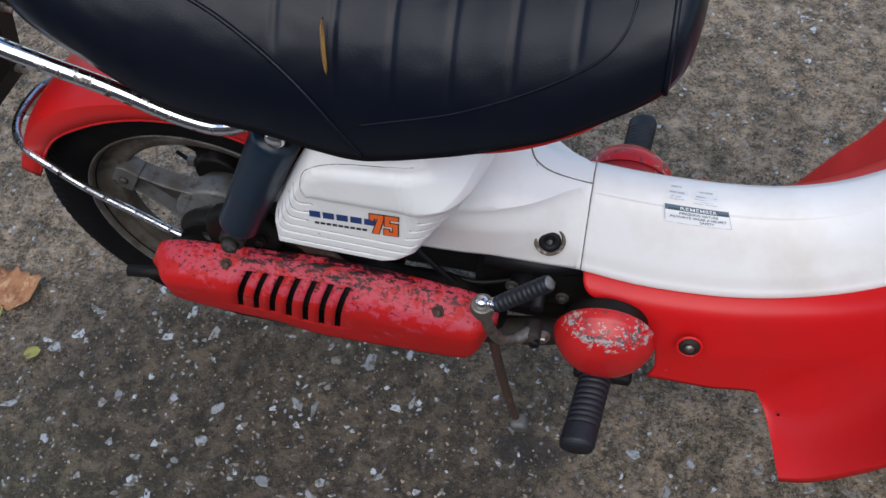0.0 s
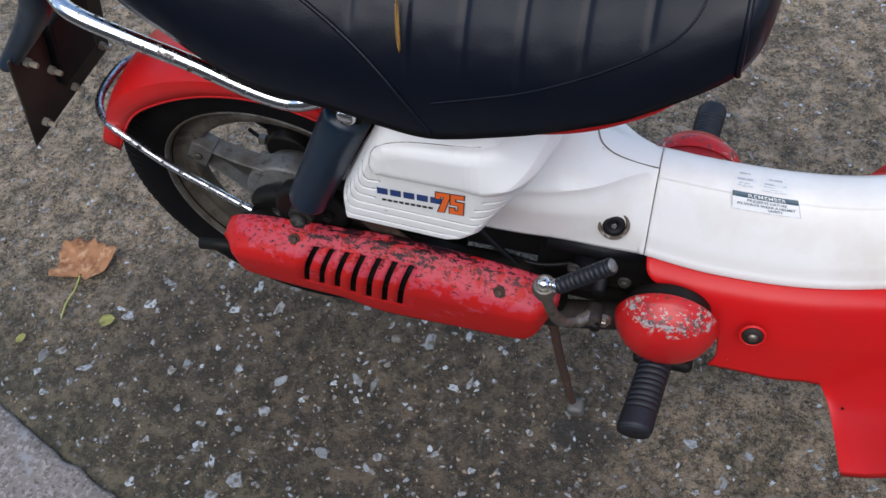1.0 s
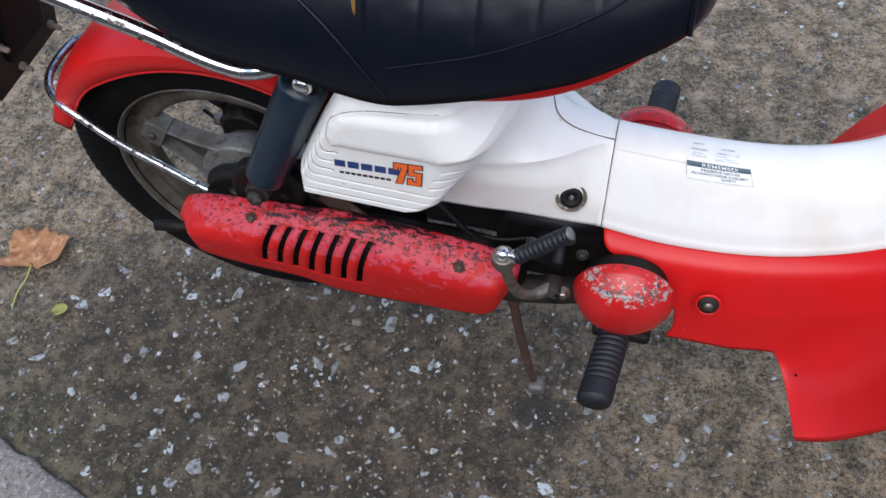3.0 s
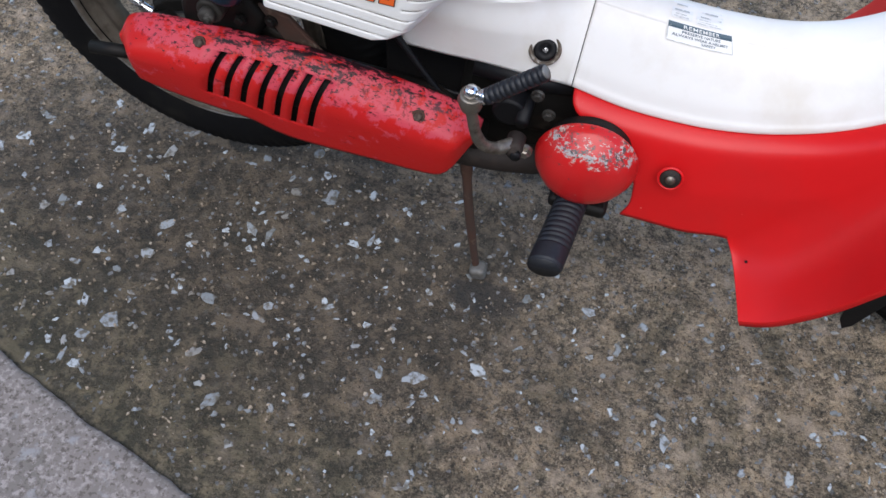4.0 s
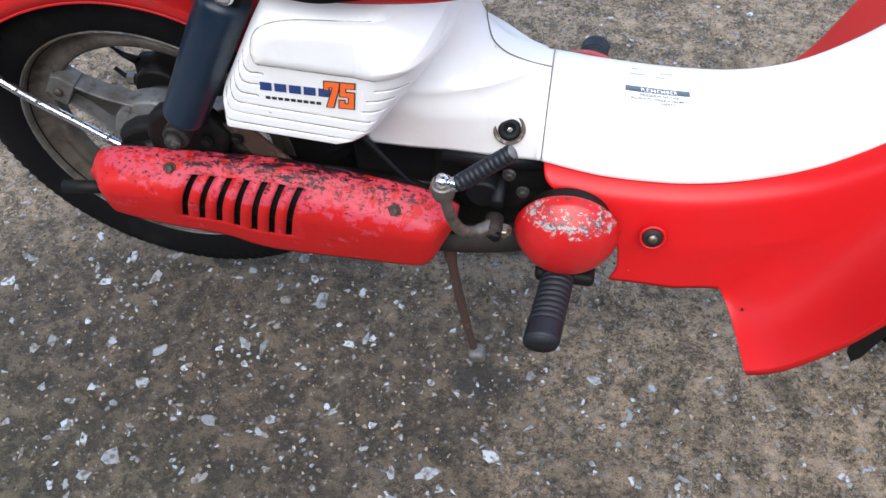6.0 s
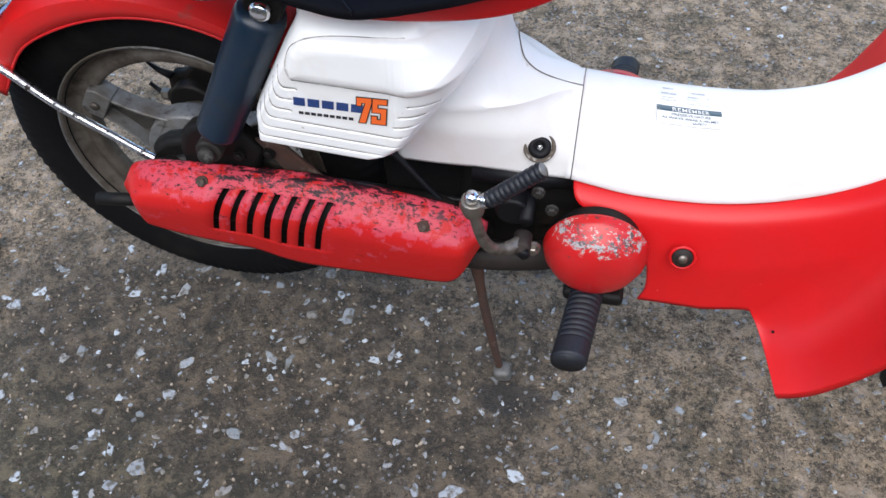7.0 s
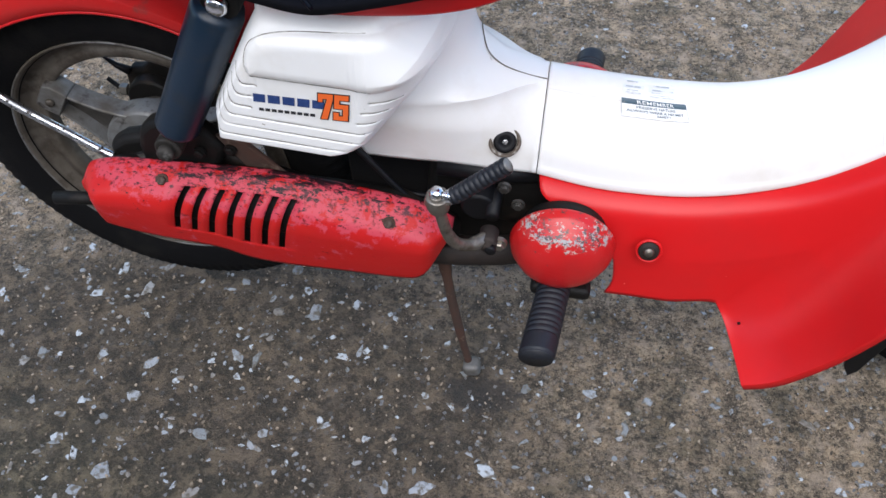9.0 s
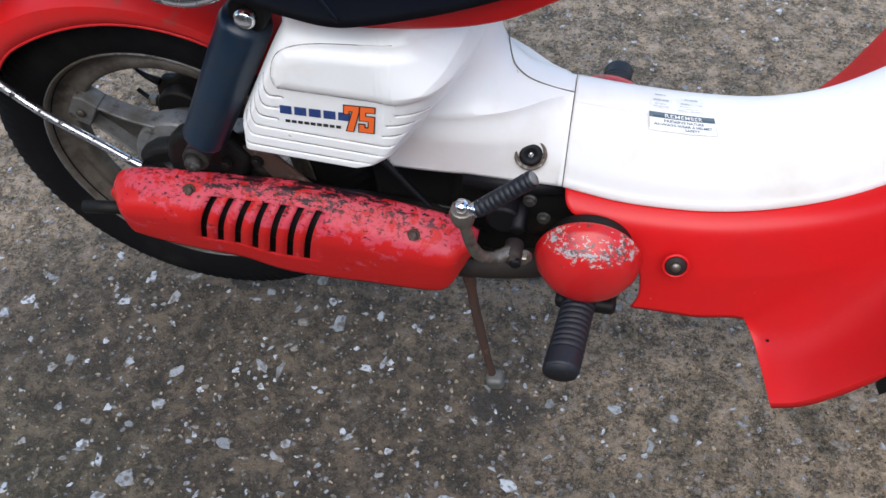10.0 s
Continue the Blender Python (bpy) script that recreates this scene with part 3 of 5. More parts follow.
inside_all = COVER_X < 0.434
inside_all[0], inside_all[-1], inside_all[:, 0], inside_all[:, -1] = False, False, False, False
for _ in range(45):
    mean = 0.25 * (np.roll(COVER_Y, 1, 0) + np.roll(COVER_Y, -1, 0) + np.roll(COVER_Y, 1, 1) + np.roll(COVER_Y, -1, 1))
    COVER_Y = np.where(inside_all, 0.5 * COVER_Y + 0.5 * mean, COVER_Y)


def cover_y(x, z):
    """The near face of the rear cover after smoothing."""
    i = min(max((z - 0.349) / (0.562 - 0.349) * 63, 0), 62.999)
    out = []
    for q in (int(i), int(i) + 1):
        out.append(float(np.interp(x, COVER_X[q], COVER_Y[q])))
    return out[0] + (out[1] - out[0]) * (i - int(i))


rows = []
for i, z in enumerate(ZS):
    near = [Vector((COVER_X[i][k], COVER_Y[i][k], z)) for k in range(61)]
    rows.append(near + [Vector((p.x, 2 * rear_mid(p.x) - p.y, p.z)) for p in near[::-1]])
bm, _ = sheet(rows)
bmesh.ops.remove_doubles(bm, verts=bm.verts, dist=1e-5)
rear_cover = part("rear_body_cover", bm, WHITE, moped, "white plastic rear body cover", solid=0.0014)

# Overlap line round the neck, its gap's shade drawn as a dark tube
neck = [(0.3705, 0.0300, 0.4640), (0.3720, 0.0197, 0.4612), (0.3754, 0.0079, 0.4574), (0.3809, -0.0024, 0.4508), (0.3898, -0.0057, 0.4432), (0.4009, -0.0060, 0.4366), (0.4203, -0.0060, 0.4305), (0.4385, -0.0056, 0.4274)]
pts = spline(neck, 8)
part("overlap_seam", tube(pts, 0.0007, 6), GAP_SHADE, rear_cover, "dark line for the shaded gap of the overlapping edge")

KNOB_DIRT = material("dirty_white_plastic", (0.11, 0.085, 0.065), 0.8, patches=[((0.45, 0.42, 0.38), 70, 4, 0.55, 0.66, 0.6)])

# Round cap recessed in the rear cover
cap = lathe([(0, -0.0010), (0.0045, -0.0015), (0.0055, -0.0032), (0.0098, -0.0040), (0.0120, -0.0030), (0.0130, 0.0), (0.0132, 0.010), (0, 0.010)], (0, 0, 0), "y", 28)
knob = part("fixing_knob", cap, BLACK, moped, "round black fixing knob")
knob.matrix_basis = pose(0.4055, cover_y(0.405, 0.381) - 0.0015, 0.3810, -34, 0, 9) @ Matrix.Scale(0.88, 4)
screw = lathe([(0, -0.0042), (0.0028, -0.0040), (0.0036, -0.0030), (0.0036, 0.0), (0, 0.0)], (0, 0, 0), "y", 6)
part("screw_head", screw, CHROME, knob, "bright screw head", smooth=False)
well = lathe([(0.0135, 0.001), (0.0150, -0.0012), (0.0162, -0.0020), (0.0174, -0.0014), (0.0186, 0.003)], (0, 0, 0), "y", 32)
part("knob_well", well, KNOB_DIRT, knob, "dirty moulded rim")


# Side cover with its raised panel and grooves
OUT = [(0.2055, 0.552), (0.1905, 0.526), (0.1465, 0.446), (0.1425, 0.414), (0.1475, 0.4050), (0.2550, 0.3975), (0.2680, 0.4020), (0.292, 0.4165), (0.335, 0.466), (0.352, 0.491), (0.3565, 0.507), (0.349, 0.528), (0.320, 0.552)]


def seg_dist(p, a, b):
    ab, ap = (b[0] - a[0], b[1] - a[1]), (p[0] - a[0], p[1] - a[1])
    t = min(max((ap[0] * ab[0] + ap[1] * ab[1]) / (ab[0] ** 2 + ab[1] ** 2), 0), 1)
    return math.hypot(ap[0] - t * ab[0], ap[1] - t * ab[1])


def inside(p):
    odd = False
    for i in range(len(OUT)):
        (x0, z0), (x1, z1) = OUT[i], OUT[(i + 1) % len(OUT)]
        if (z0 > p[1]) != (z1 > p[1]) and p[0] < x0 + (p[1] - z0) / (z1 - z0) * (x1 - x0):
            odd = not odd
    return odd


BEND = 0.004
GAPS = {4: (0.191, 0.281), 5: (0.195, 0.286), 6: (0.200, 0.294)}  # where the lettering breaks the grooves


def line_at(a, b, v, axis):
    t = (v - a[axis]) / (b[axis] - a[axis])
    return a[1 - axis] + t * (b[1 - axis] - a[1 - axis])


def fan(x):
    """How far apart the grooves lie."""
    return 1.04


PAD = [(0.1945, 0.4990), (0.1995, 0.4965), (0.300, 0.4925), (0.325, 0.496), (0.345, 0.507), (0.352, 0.520), (0.345, 0.533), (0.318, 0.5425), (0.270, 0.5435), (0.228, 0.5410), (0.2085, 0.5355), (0.1985, 0.5250), (0.1935, 0.5090)]


def pad_depth(x, z):
    """How far inside the raised pad's outline; 0 outside."""
    d = 1.0
    for i in range(len(PAD)):
        (x0, z0), (x1, z1) = PAD[i], PAD[(i + 1) % len(PAD)]
        d = min(d, ((x1 - x0) * (z - z0) - (z1 - z0) * (x - x0)) / math.hypot(x1 - x0, z1 - z0))
        if d <= 0:
            return 0.0
    return d


def side_y(x, z):
    """The outer face of the side cover."""
    left = min(seg_dist((x, z), OUT[i], OUT[i + 1]) for i in range(0, 4))
    low = z - line_at(OUT[4], OUT[5], x, 0)
    right = min(seg_dist((x, z), OUT[i], OUT[i + 1]) for i in range(6, 12))
    top = max(0.552 - z, 0)
    base = cover_y(x, min(max(z, 0.36), 0.56))
    full = -0.1195 + 0.05 * (z - 0.45) * 0.2

    def rise(dist, r):
        t = min(dist / r, 1)
        return math.sqrt(max(1 - (1 - t) ** 2, 0))

    under = min(seg_dist((x, z), OUT[i], OUT[i + 1]) for i in range(4, 6))
    k = rise(left, 0.010) * rise(under, 0.012) * rise(right, 0.010 + 0.045 * smooth01(0.405, 0.50, z)) ** 1.2 * rise(top, 0.02)
    y = base + 0.002 + (full - base - 0.002) * k
    a, b = max(x - 0.1425, 0.0) * 1.94, max(low, 0) / fan(x)
    g = -BEND * math.log(math.exp(-a / BEND) + math.exp(-b / BEND))
    deep = pad_depth(x, z)
    y -= 0.0060 * math.sqrt(max(1 - (1 - min(deep / 0.013, 1)) ** 2, 0))
    fade = smooth01(0.010, 0.016, right)
    for q in range(1, 7):
        c = 0.0055 + 0.0125 * q
        gap = 1 - (smooth01(GAPS[q][0] - 0.003, GAPS[q][0], x) * smooth01(GAPS[q][1] + 0.003, GAPS[q][1], x) if q in GAPS else 0)
        y += 0.0013 * math.exp(-((g - c) / 0.0011) ** 2) * fade * gap
        y -= 0.0007 * smooth01(c, c + 0.003, g) * fade * gap
    return y


rows = []
nx, nz = 230, 300
SLOPE = (OUT[5][1] - OUT[4][1]) / (OUT[5][0] - OUT[4][0])
TILTED = [(x, z - SLOPE * (x - OUT[4][0])) for x, z in OUT]
low_z, high_z = min(p[1] for p in TILTED), max(p[1] for p in TILTED)
for k in range(nz + 1):
    cross = []
    zz = low_z + 2e-5 + (high_z - low_z - 4e-5) * k / nz
    for i in range(len(OUT)):
        (x0, z0), (x1, z1) = TILTED[i], TILTED[(i + 1) % len(OUT)]
        if (z0 > zz) != (z1 > zz):
            cross.append(x0 + (zz - z0) / (z1 - z0) * (x1 - x0))
    a, b = min(cross), max(cross)
    row = []
    for q in range(nx + 1):
        x = min(max(a + (b - a) * q / nx, a + 1e-5), b - 1e-5)
        z = zz + SLOPE * (x - OUT[4][0])
        row.append(Vector((x, side_y(x, z), z)))
    rows.append(row)
bm, vs = sheet(rows)
rim_loop = [v for v in vs[0]] + [r[-1] for r in vs[1:]] + [v for v in vs[-1][-2::-1]] + [r[0] for r in vs[-2:0:-1]]
back = [bm.verts.new(v.co + Vector((0.002, 0.022, 0))) for v in rim_loop]
for i in range(len(rim_loop)):
    j = (i + 1) % len(rim_loop)
    bm.faces.new((rim_loop[i], rim_loop[j], back[j], back[i]))
side_cover = part("side_cover", bm, WHITE, moped, "white side cover with stepped grooves")


# Grime and painted-in shade of the grooves, as thin grey-brown tubes
SHADE_GRIME = material("groove_shade_and_grime", (0.17, 0.145, 0.115), 0.8, patches=[((0.62, 0.60, 0.56), 60, 4, 0.48, 0.62, 0.7)])
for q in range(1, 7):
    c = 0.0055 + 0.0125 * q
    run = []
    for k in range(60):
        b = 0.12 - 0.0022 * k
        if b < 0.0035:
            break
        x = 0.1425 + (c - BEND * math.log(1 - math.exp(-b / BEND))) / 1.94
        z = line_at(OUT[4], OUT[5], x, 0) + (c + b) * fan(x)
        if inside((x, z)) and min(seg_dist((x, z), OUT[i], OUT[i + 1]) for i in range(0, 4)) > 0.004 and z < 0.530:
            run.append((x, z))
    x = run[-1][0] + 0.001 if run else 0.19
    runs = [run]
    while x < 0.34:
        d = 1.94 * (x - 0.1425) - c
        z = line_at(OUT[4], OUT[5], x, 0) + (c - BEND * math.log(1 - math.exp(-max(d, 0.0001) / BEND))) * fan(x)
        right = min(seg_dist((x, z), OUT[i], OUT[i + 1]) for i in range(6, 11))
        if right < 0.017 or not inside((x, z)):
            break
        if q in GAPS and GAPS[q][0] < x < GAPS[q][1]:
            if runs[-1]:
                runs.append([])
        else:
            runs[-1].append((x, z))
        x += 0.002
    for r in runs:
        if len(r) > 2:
            part("groove", tube([Vector((x, side_y(x, z) - 0.0001, z)) for x, z in r], 0.0006, 5), SHADE_GRIME, side_cover)
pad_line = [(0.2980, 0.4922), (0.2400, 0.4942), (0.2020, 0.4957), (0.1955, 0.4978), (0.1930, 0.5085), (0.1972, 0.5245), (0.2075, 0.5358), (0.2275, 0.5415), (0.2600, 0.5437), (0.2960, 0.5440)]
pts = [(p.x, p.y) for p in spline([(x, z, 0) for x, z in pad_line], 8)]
part("groove", tube([Vector((x, side_y(x, z) - 0.0001, z)) for x, z in pts], [0.0009 - 0.0005 * min(k / 40, 1) for k in range(len(pts))], 5), SHADE_GRIME, side_cover)



# Lettering laid on a surface
def letters(text, size, mat, name, parent, place, align="LEFT", label="", fat=0.0, space=1.0):
    """Built-in font letters as a thin sheet; place(u, v) gives the place for each corner in metres."""
    fc = bpy.data.curves.new(name, "FONT")
    fc.body, fc.size, fc.align_x, fc.offset, fc.resolution_u, fc.space_character = text, size, align, fat, 3, space
    tmp = bpy.data.objects.new(name, fc)
    scene.collection.objects.link(tmp)
    dg = bpy.context.evaluated_depsgraph_get()
    me = bpy.data.meshes.new_from_object(tmp.evaluated_get(dg))
    bpy.data.objects.remove(tmp)
    bm = bmesh.new()
    bm.from_mesh(me)
    bpy.data.meshes.remove(me)
    bmesh.ops.triangulate(bm, faces=bm.faces)
    for v in bm.verts:
        v.co = place(v.co.x, v.co.y)
    return part(name, bm, mat, parent, label, smooth=False)


def bar(name, u0, v0, u1, v1, mat, parent, place, label="", n=6):
    bm, _ = sheet([[place(u0 + (u1 - u0) * i / n, v) for i in range(n + 1)] for v in (v0, (v0 + v1) / 2, v1)])
    return part(name, bm, mat, parent, label, smooth=False)


def on_side(x0, z0, tilt, out):
    def place(u, v):
        x, z = x0 + u + 0.12 * v, z0 + v + u * tilt
        return Vector((x, side_y(x, z) - out, z))
    return place


# maker's mark as plain bars, the number in figures
mark = on_side(0.1935, 0.4680, -0.006, 0.0007)
for k in range(5):
    bar("mark_block", 0.0130 * k, 0, 0.0130 * k + 0.0106, 0.0092, BLUE_INK, side_cover, mark, "plain blue block of the maker's mark", 3)
for k in range(9):
    bar("mark_bar", 0.0045 + 0.0057 * k, -0.0098, 0.0045 + 0.0057 * k + 0.0043, -0.0064, BLACK_INK, side_cover, mark, "small black bar below the maker's mark", 2)
SEVEN = [(0, 1), (1, 1), (1, 0.80), (0.64, 0), (0.20, 0), (0.60, 0.80), (0.30, 0.80), (0.30, 0.68), (0, 0.68)]
FIVE = [(0.04, 1), (1, 1), (1, 0.80), (0.38, 0.80), (0.38, 0.64), (1, 0.64), (1, 0), (0, 0), (0, 0.31), (0.36, 0.31), (0.36, 0.18), (0.64, 0.18), (0.64, 0.46), (0.04, 0.46)]


def figure(shape, u0, grow, mat, parent, place, name, label=""):
    """A slab figure, its outline moved out by grow."""
    pts = [Vector((u0 + 0.0128 * x, 0.0285 * y)) for x, y in shape]
    out = []
    for i, p in enumerate(pts):
        a, b = (p - pts[i - 1]).normalized(), (pts[(i + 1) % len(pts)] - p).normalized()
        na, nb = Vector((-a.y, a.x)), Vector((-b.y, b.x))
        out.append(p + (na + nb) * (grow / (1 + na.dot(nb))))
    bm = bmesh.new()
    bm.faces.new([bm.verts.new((p.x, p.y, 0)) for p in out])
    bmesh.ops.triangulate(bm, faces=bm.faces)
    for v in bm.verts:
        v.co = place(v.co.x, v.co.y)
    return part(name, bm, mat, parent, label, smooth=False)


for shape, u0 in ((SEVEN, 0.0), (FIVE, 0.0135)):
    rim = figure(shape, u0, 0.0010, BLACK_INK, side_cover, on_side(0.2495, 0.4570, 0.02, 0.0010), "figure_outline")
    figure(shape, u0, 0.0, ORANGE_INK, rim, on_side(0.2495, 0.4570, 0.02, 0.0013), "figure", "orange figure with a black outline")

# Warning sticker on the tunnel cover
U0 = at_x(0.511, 0.86)
STEP = (tunnel(U0 + 8, 0.8).x - tunnel(U0, 0.8).x) / 8


def on_tunnel(out):
    def place(u, v):
        u, v = u * 1.17, v * 1.04
        h = 0.942 + v / (0.168 if v < 0 else 0.24)
        p = tunnel(U0 + u / STEP, h if h <= 1 else 2 - h, out)
        return p if h <= 1 else Vector((p.x, 2 * (YT - 0.72 * out) - p.y, p.z))
    return place


sticker = bar("sticker", -0.001, -0.0235, 0.0585, 0.0, PAPER, tunnel_cover, on_tunnel(0.0021), "white warning sticker with a dark blue heading", 12)
bar("sticker_heading", -0.0003, -0.0075, 0.0578, -0.0006, TEAL_INK, sticker, on_tunnel(0.0024), "", 12)
for u0, v0, u1, v1 in ((-0.0007, -0.0230, 0.0, -0.0075), (0.0573, -0.0230, 0.0580, -0.0075), (-0.0007, -0.0236, 0.0580, -0.0230)):
    bar("sticker_border", u0, v0, u1, v1, FADED_INK, sticker, on_tunnel(0.0024), "", 8)
for text, size, u, v, mat, sp in (("REMEMBER", 0.0066, 0.0285, -0.0063, PAPER, 1.12), ("PRESERVE NATURE", 0.0043, 0.0285, -0.0118, TEAL_INK, 1.0),
                                  ("ALWAYS WEAR A HELMET", 0.0043, 0.0285, -0.0163, TEAL_INK, 1.0), ("SAFETY", 0.0043, 0.0345, -0.0208, TEAL_INK, 1.0)):
    pl = on_tunnel(0.0027)
    letters(text, size, mat, "sticker_text", sticker, lambda a, b, u=u, v=v: pl(u + a, v + b), "CENTER", fat=0.00008, space=sp)
faded = bar("faded_sticker", 0.001, 0.0045, 0.018, 0.0165, PAPER, tunnel_cover, on_tunnel(0.0019), "small worn white sticker", 4)
for k in range(4):
    bar("print_bar", 0.003 + 0.001 * (k % 2), 0.0060 + 0.0026 * k, 0.015 - 0.002 * (k % 2), 0.0068 + 0.0026 * k, FADED_INK, faded, on_tunnel(0.0022), "", 3)
faded = bar("faded_sticker", 0.022, 0.0030, 0.049, 0.0150, PAPER, tunnel_cover, on_tunnel(0.0019), "small worn white sticker with torn print", 6)
for k in range(5):
    bar("print_bar", 0.023 + 0.0008 * k, 0.0040 + 0.0022 * k, 0.047 - 0.004 * (k % 3), 0.0048 + 0.0022 * k, FADED_INK, faded, on_tunnel(0.0022), "", 4)


# Leg shield: side panels with a wing at the front, both sides
SKIRT_TOP = [(tunnel(k, 0.05).x, tunnel(k, 0.05).z + 0.004) for k in range(0, len(LOW), 2)]


def skirt_top(x):
    return curve1(SKIRT_TOP, x)


LEFT_EDGE = [(0, 0.4415), (0.10, 0.4435), (0.17, 0.452), (0.24, 0.478), (0.36, 0.505), (0.55, 0.5245), (0.72, 0.5295), (0.88, 0.5305), (1, 0.5255)]
CREASE = [(0.636, 0.215), (0.654, 0.222), (0.693, 0.259), (0.727, 0.311), (0.757, 0.367), (0.785, 0.425), (0.81, 0.485)]
RIM_EDGE = [(0.667, 0.207), (0.69, 0.222), (0.708, 0.243), (0.735, 0.288), (0.757, 0.341), (0.78, 0.40), (0.80, 0.46)]


RIM_FAR = [(0.667, 0.165), (0.69, 0.212), (0.72, 0.276), (0.741, 0.312), (0.76, 0.360), (0.78, 0.410), (0.80, 0.465)]


def shield(side):
    """Side panel, then the wing swept out from its crease. side: -1 near, 1 far."""
    def at(x, out, z):
        return Vector((x, YC + side * out, z))

    def skin(x, z):
        """How far out the side panel stands."""
        drop = max(skirt_top(min(x, 0.795)) - z, 0)
        out = 0.0575 + 0.021 * (1 - math.exp(-max(drop - 0.0085, 0) / 0.005)) + 0.30 * drop - 0.35 * max(drop - 0.07, 0) * 0.4
        out += 0.010 * smooth01(0.62, 0.8, x)
        return out + 0.004 * math.exp(-((math.hypot(x - 0.48, z - 0.31) - 0.062) / 0.006) ** 2) * smooth01(0.545, 0.50, x)

    bm = bmesh.new()
    cols = [k / 40 for k in range(41)]
    vsn = [(k / 40) ** 1.7 for k in range(41)]
    low_end = max(curve1(CREASE, 0.644), 0.2175) + 0.016
    rows = []
    for v in vsn:
        row = []
        x0 = curve1(LEFT_EDGE, v)
        for c in cols:
            x = x0 + (0.639 - x0) * c
            low = 0.2235 + (low_end - 0.2235) * smooth01(0.585, 0.639, x)
            top = skirt_top(x)
            z = top + (low - top) * v
            row.append(at(x, skin(x, z), z))
        rows.append(row)
    sheet(rows, bm)
    rows = []
    us = [(k / 48) ** 1.3 for k in range(49)]
    for u in us:
        xc = 0.644 + (0.80 - 0.644) * u
        zc = max(curve1(CREASE, xc), 0.2175)
        xe = 0.667 + (0.80 - 0.667) * u
        ze = curve1(RIM_EDGE if side < 0 else RIM_FAR, xe) + 0.004 * (1 - u) ** 6
        b = at(xe, (0.190 if side < 0 else 0.205) + 0.004 * u, ze)
        xp, zp = xc - 0.005, zc + 0.016 + 0.031 * smooth01(0, 0.30, u)
        top = skirt_top(min(xp, 0.795))
        zp = min(zp, top - 0.012)
        x1 = xc + 0.008 * (1 - u) ** 2
        first = at(xp, skin(xp, zp), zp)
        fold = at(x1, skin(x1, zc) + 0.002, zc - 0.002)
        middle = fold.lerp(b, 0.55)
        row = [at(xp, skin(xp, top + (zp - top) * (k / 40) ** 1.7), top + (zp - top) * (k / 40) ** 1.7) for k in range(40)]
        row += [first.lerp(fold, k / 14).lerp(fold.lerp(middle, k / 14), k / 14) for k in range(15)]
        row += [middle.lerp(b, k / 8) for k in range(1, 9)]
        row.append(b + Vector((0.0035, side * 0.0015, -0.005)))
        rows.append(row)
    sheet(rows, bm)
    bmesh.ops.remove_doubles(bm, verts=bm.verts, dist=2e-5)
    ob = part("side_panel", bm, RED_PLASTIC, leg_shield, "red side panel with a swept-out wing", solid=0.003)
    if side < 0:
        part("drain_hole", lathe([(0, -0.0006), (0.0013, -0.0006), (0.0016, 0.001), (0, 0.001)], (0.662, YC - 0.131, 0.2310), "y", 12), BLACK, ob, "small dark hole")
    rb = tagged(new("shield_fixing"), "steel screw in a sunk dark ring")
    rb.parent = leg_shield
    rb.matrix_basis = pose(0.558, YC + side * 0.1085, 0.301, -20, 0, 0 if side < 0 else 180)
    part("ring", lathe([(0.0135, 0.0012), (0.0128, -0.0004), (0.0118, -0.0008), (0.0108, 0.0), (0.0100, 0.003)], (0, 0, 0), "y", 28), RED_PLASTIC, rb)
    part("washer", lathe([(0, -0.0008), (0.0100, -0.0008), (0.0104, 0.004), (0, 0.004)], (0, 0, 0), "y", 24), EXHAUST, rb)
    part("screw_head", lathe([(0, -0.005), (0.0045, -0.004), (0.0055, -0.001), (0, -0.001)], (0, 0, 0), "y", 16), STEEL, rb)
    return ob


leg_shield = tagged(new("leg_shield"), "red plastic leg shield with swept wings")
leg_shield.parent = moped
shield(-1)
shield(1)

# Front mudguard flap below the shield
bm = prism([(0.812, 0.17), (0.832, 0.068), (0.842, 0.050), (0.850, 0.062), (0.868, 0.17)], -0.048, -0.043)
part("mud_flap", bm, BLACK, moped, "black rubber mud flap", bevel=0.001)
bm, _ = sheet([[Vector((1.02 + 0.247 * math.cos(radians(a)), YC + 0.055 * q - 0.0, 0.227 + (0.247 - 0.02 * q * q) * math.sin(radians(a)))) for q in (-1, -0.8, -0.4, 0, 0.4, 0.8, 1)] for a in range(60, 196, 5)])
part("front_mudguard", bm, RED_PLASTIC, moped, "red front mudguard", solid=0.002)


# Seat
SEAT = [  # x, half width, bottom, top
    (-0.045, 0.030, 0.700, 0.732), (-0.040, 0.075, 0.692, 0.744), (-0.025, 0.105, 0.682, 0.752), (0.0, 0.130, 0.668, 0.756), (0.054, 0.144, 0.640, 0.750), (0.102, 0.148, 0.608, 0.740),
    (0.15, 0.150, 0.597, 0.731), (0.19, 0.150, 0.590, 0.724), (0.225, 0.150, 0.581, 0.720), (0.265, 0.150, 0.5765, 0.718), (0.328, 0.150, 0.592, 0.720), (0.371, 0.149, 0.607, 0.726), (0.411, 0.147, 0.624, 0.733),
    (0.447, 0.143, 0.645, 0.741), (0.474, 0.136, 0.662, 0.747), (0.486, 0.128, 0.672, 0.748), (0.494, 0.112, 0.682, 0.745), (0.499, 0.080, 0.693, 0.737), (0.502, 0.030, 0.705, 0.725)]
SEAT_W, SEAT_B, SEAT_T = [[(r[0], r[k]) for r in SEAT] for k in (1, 2, 3)]


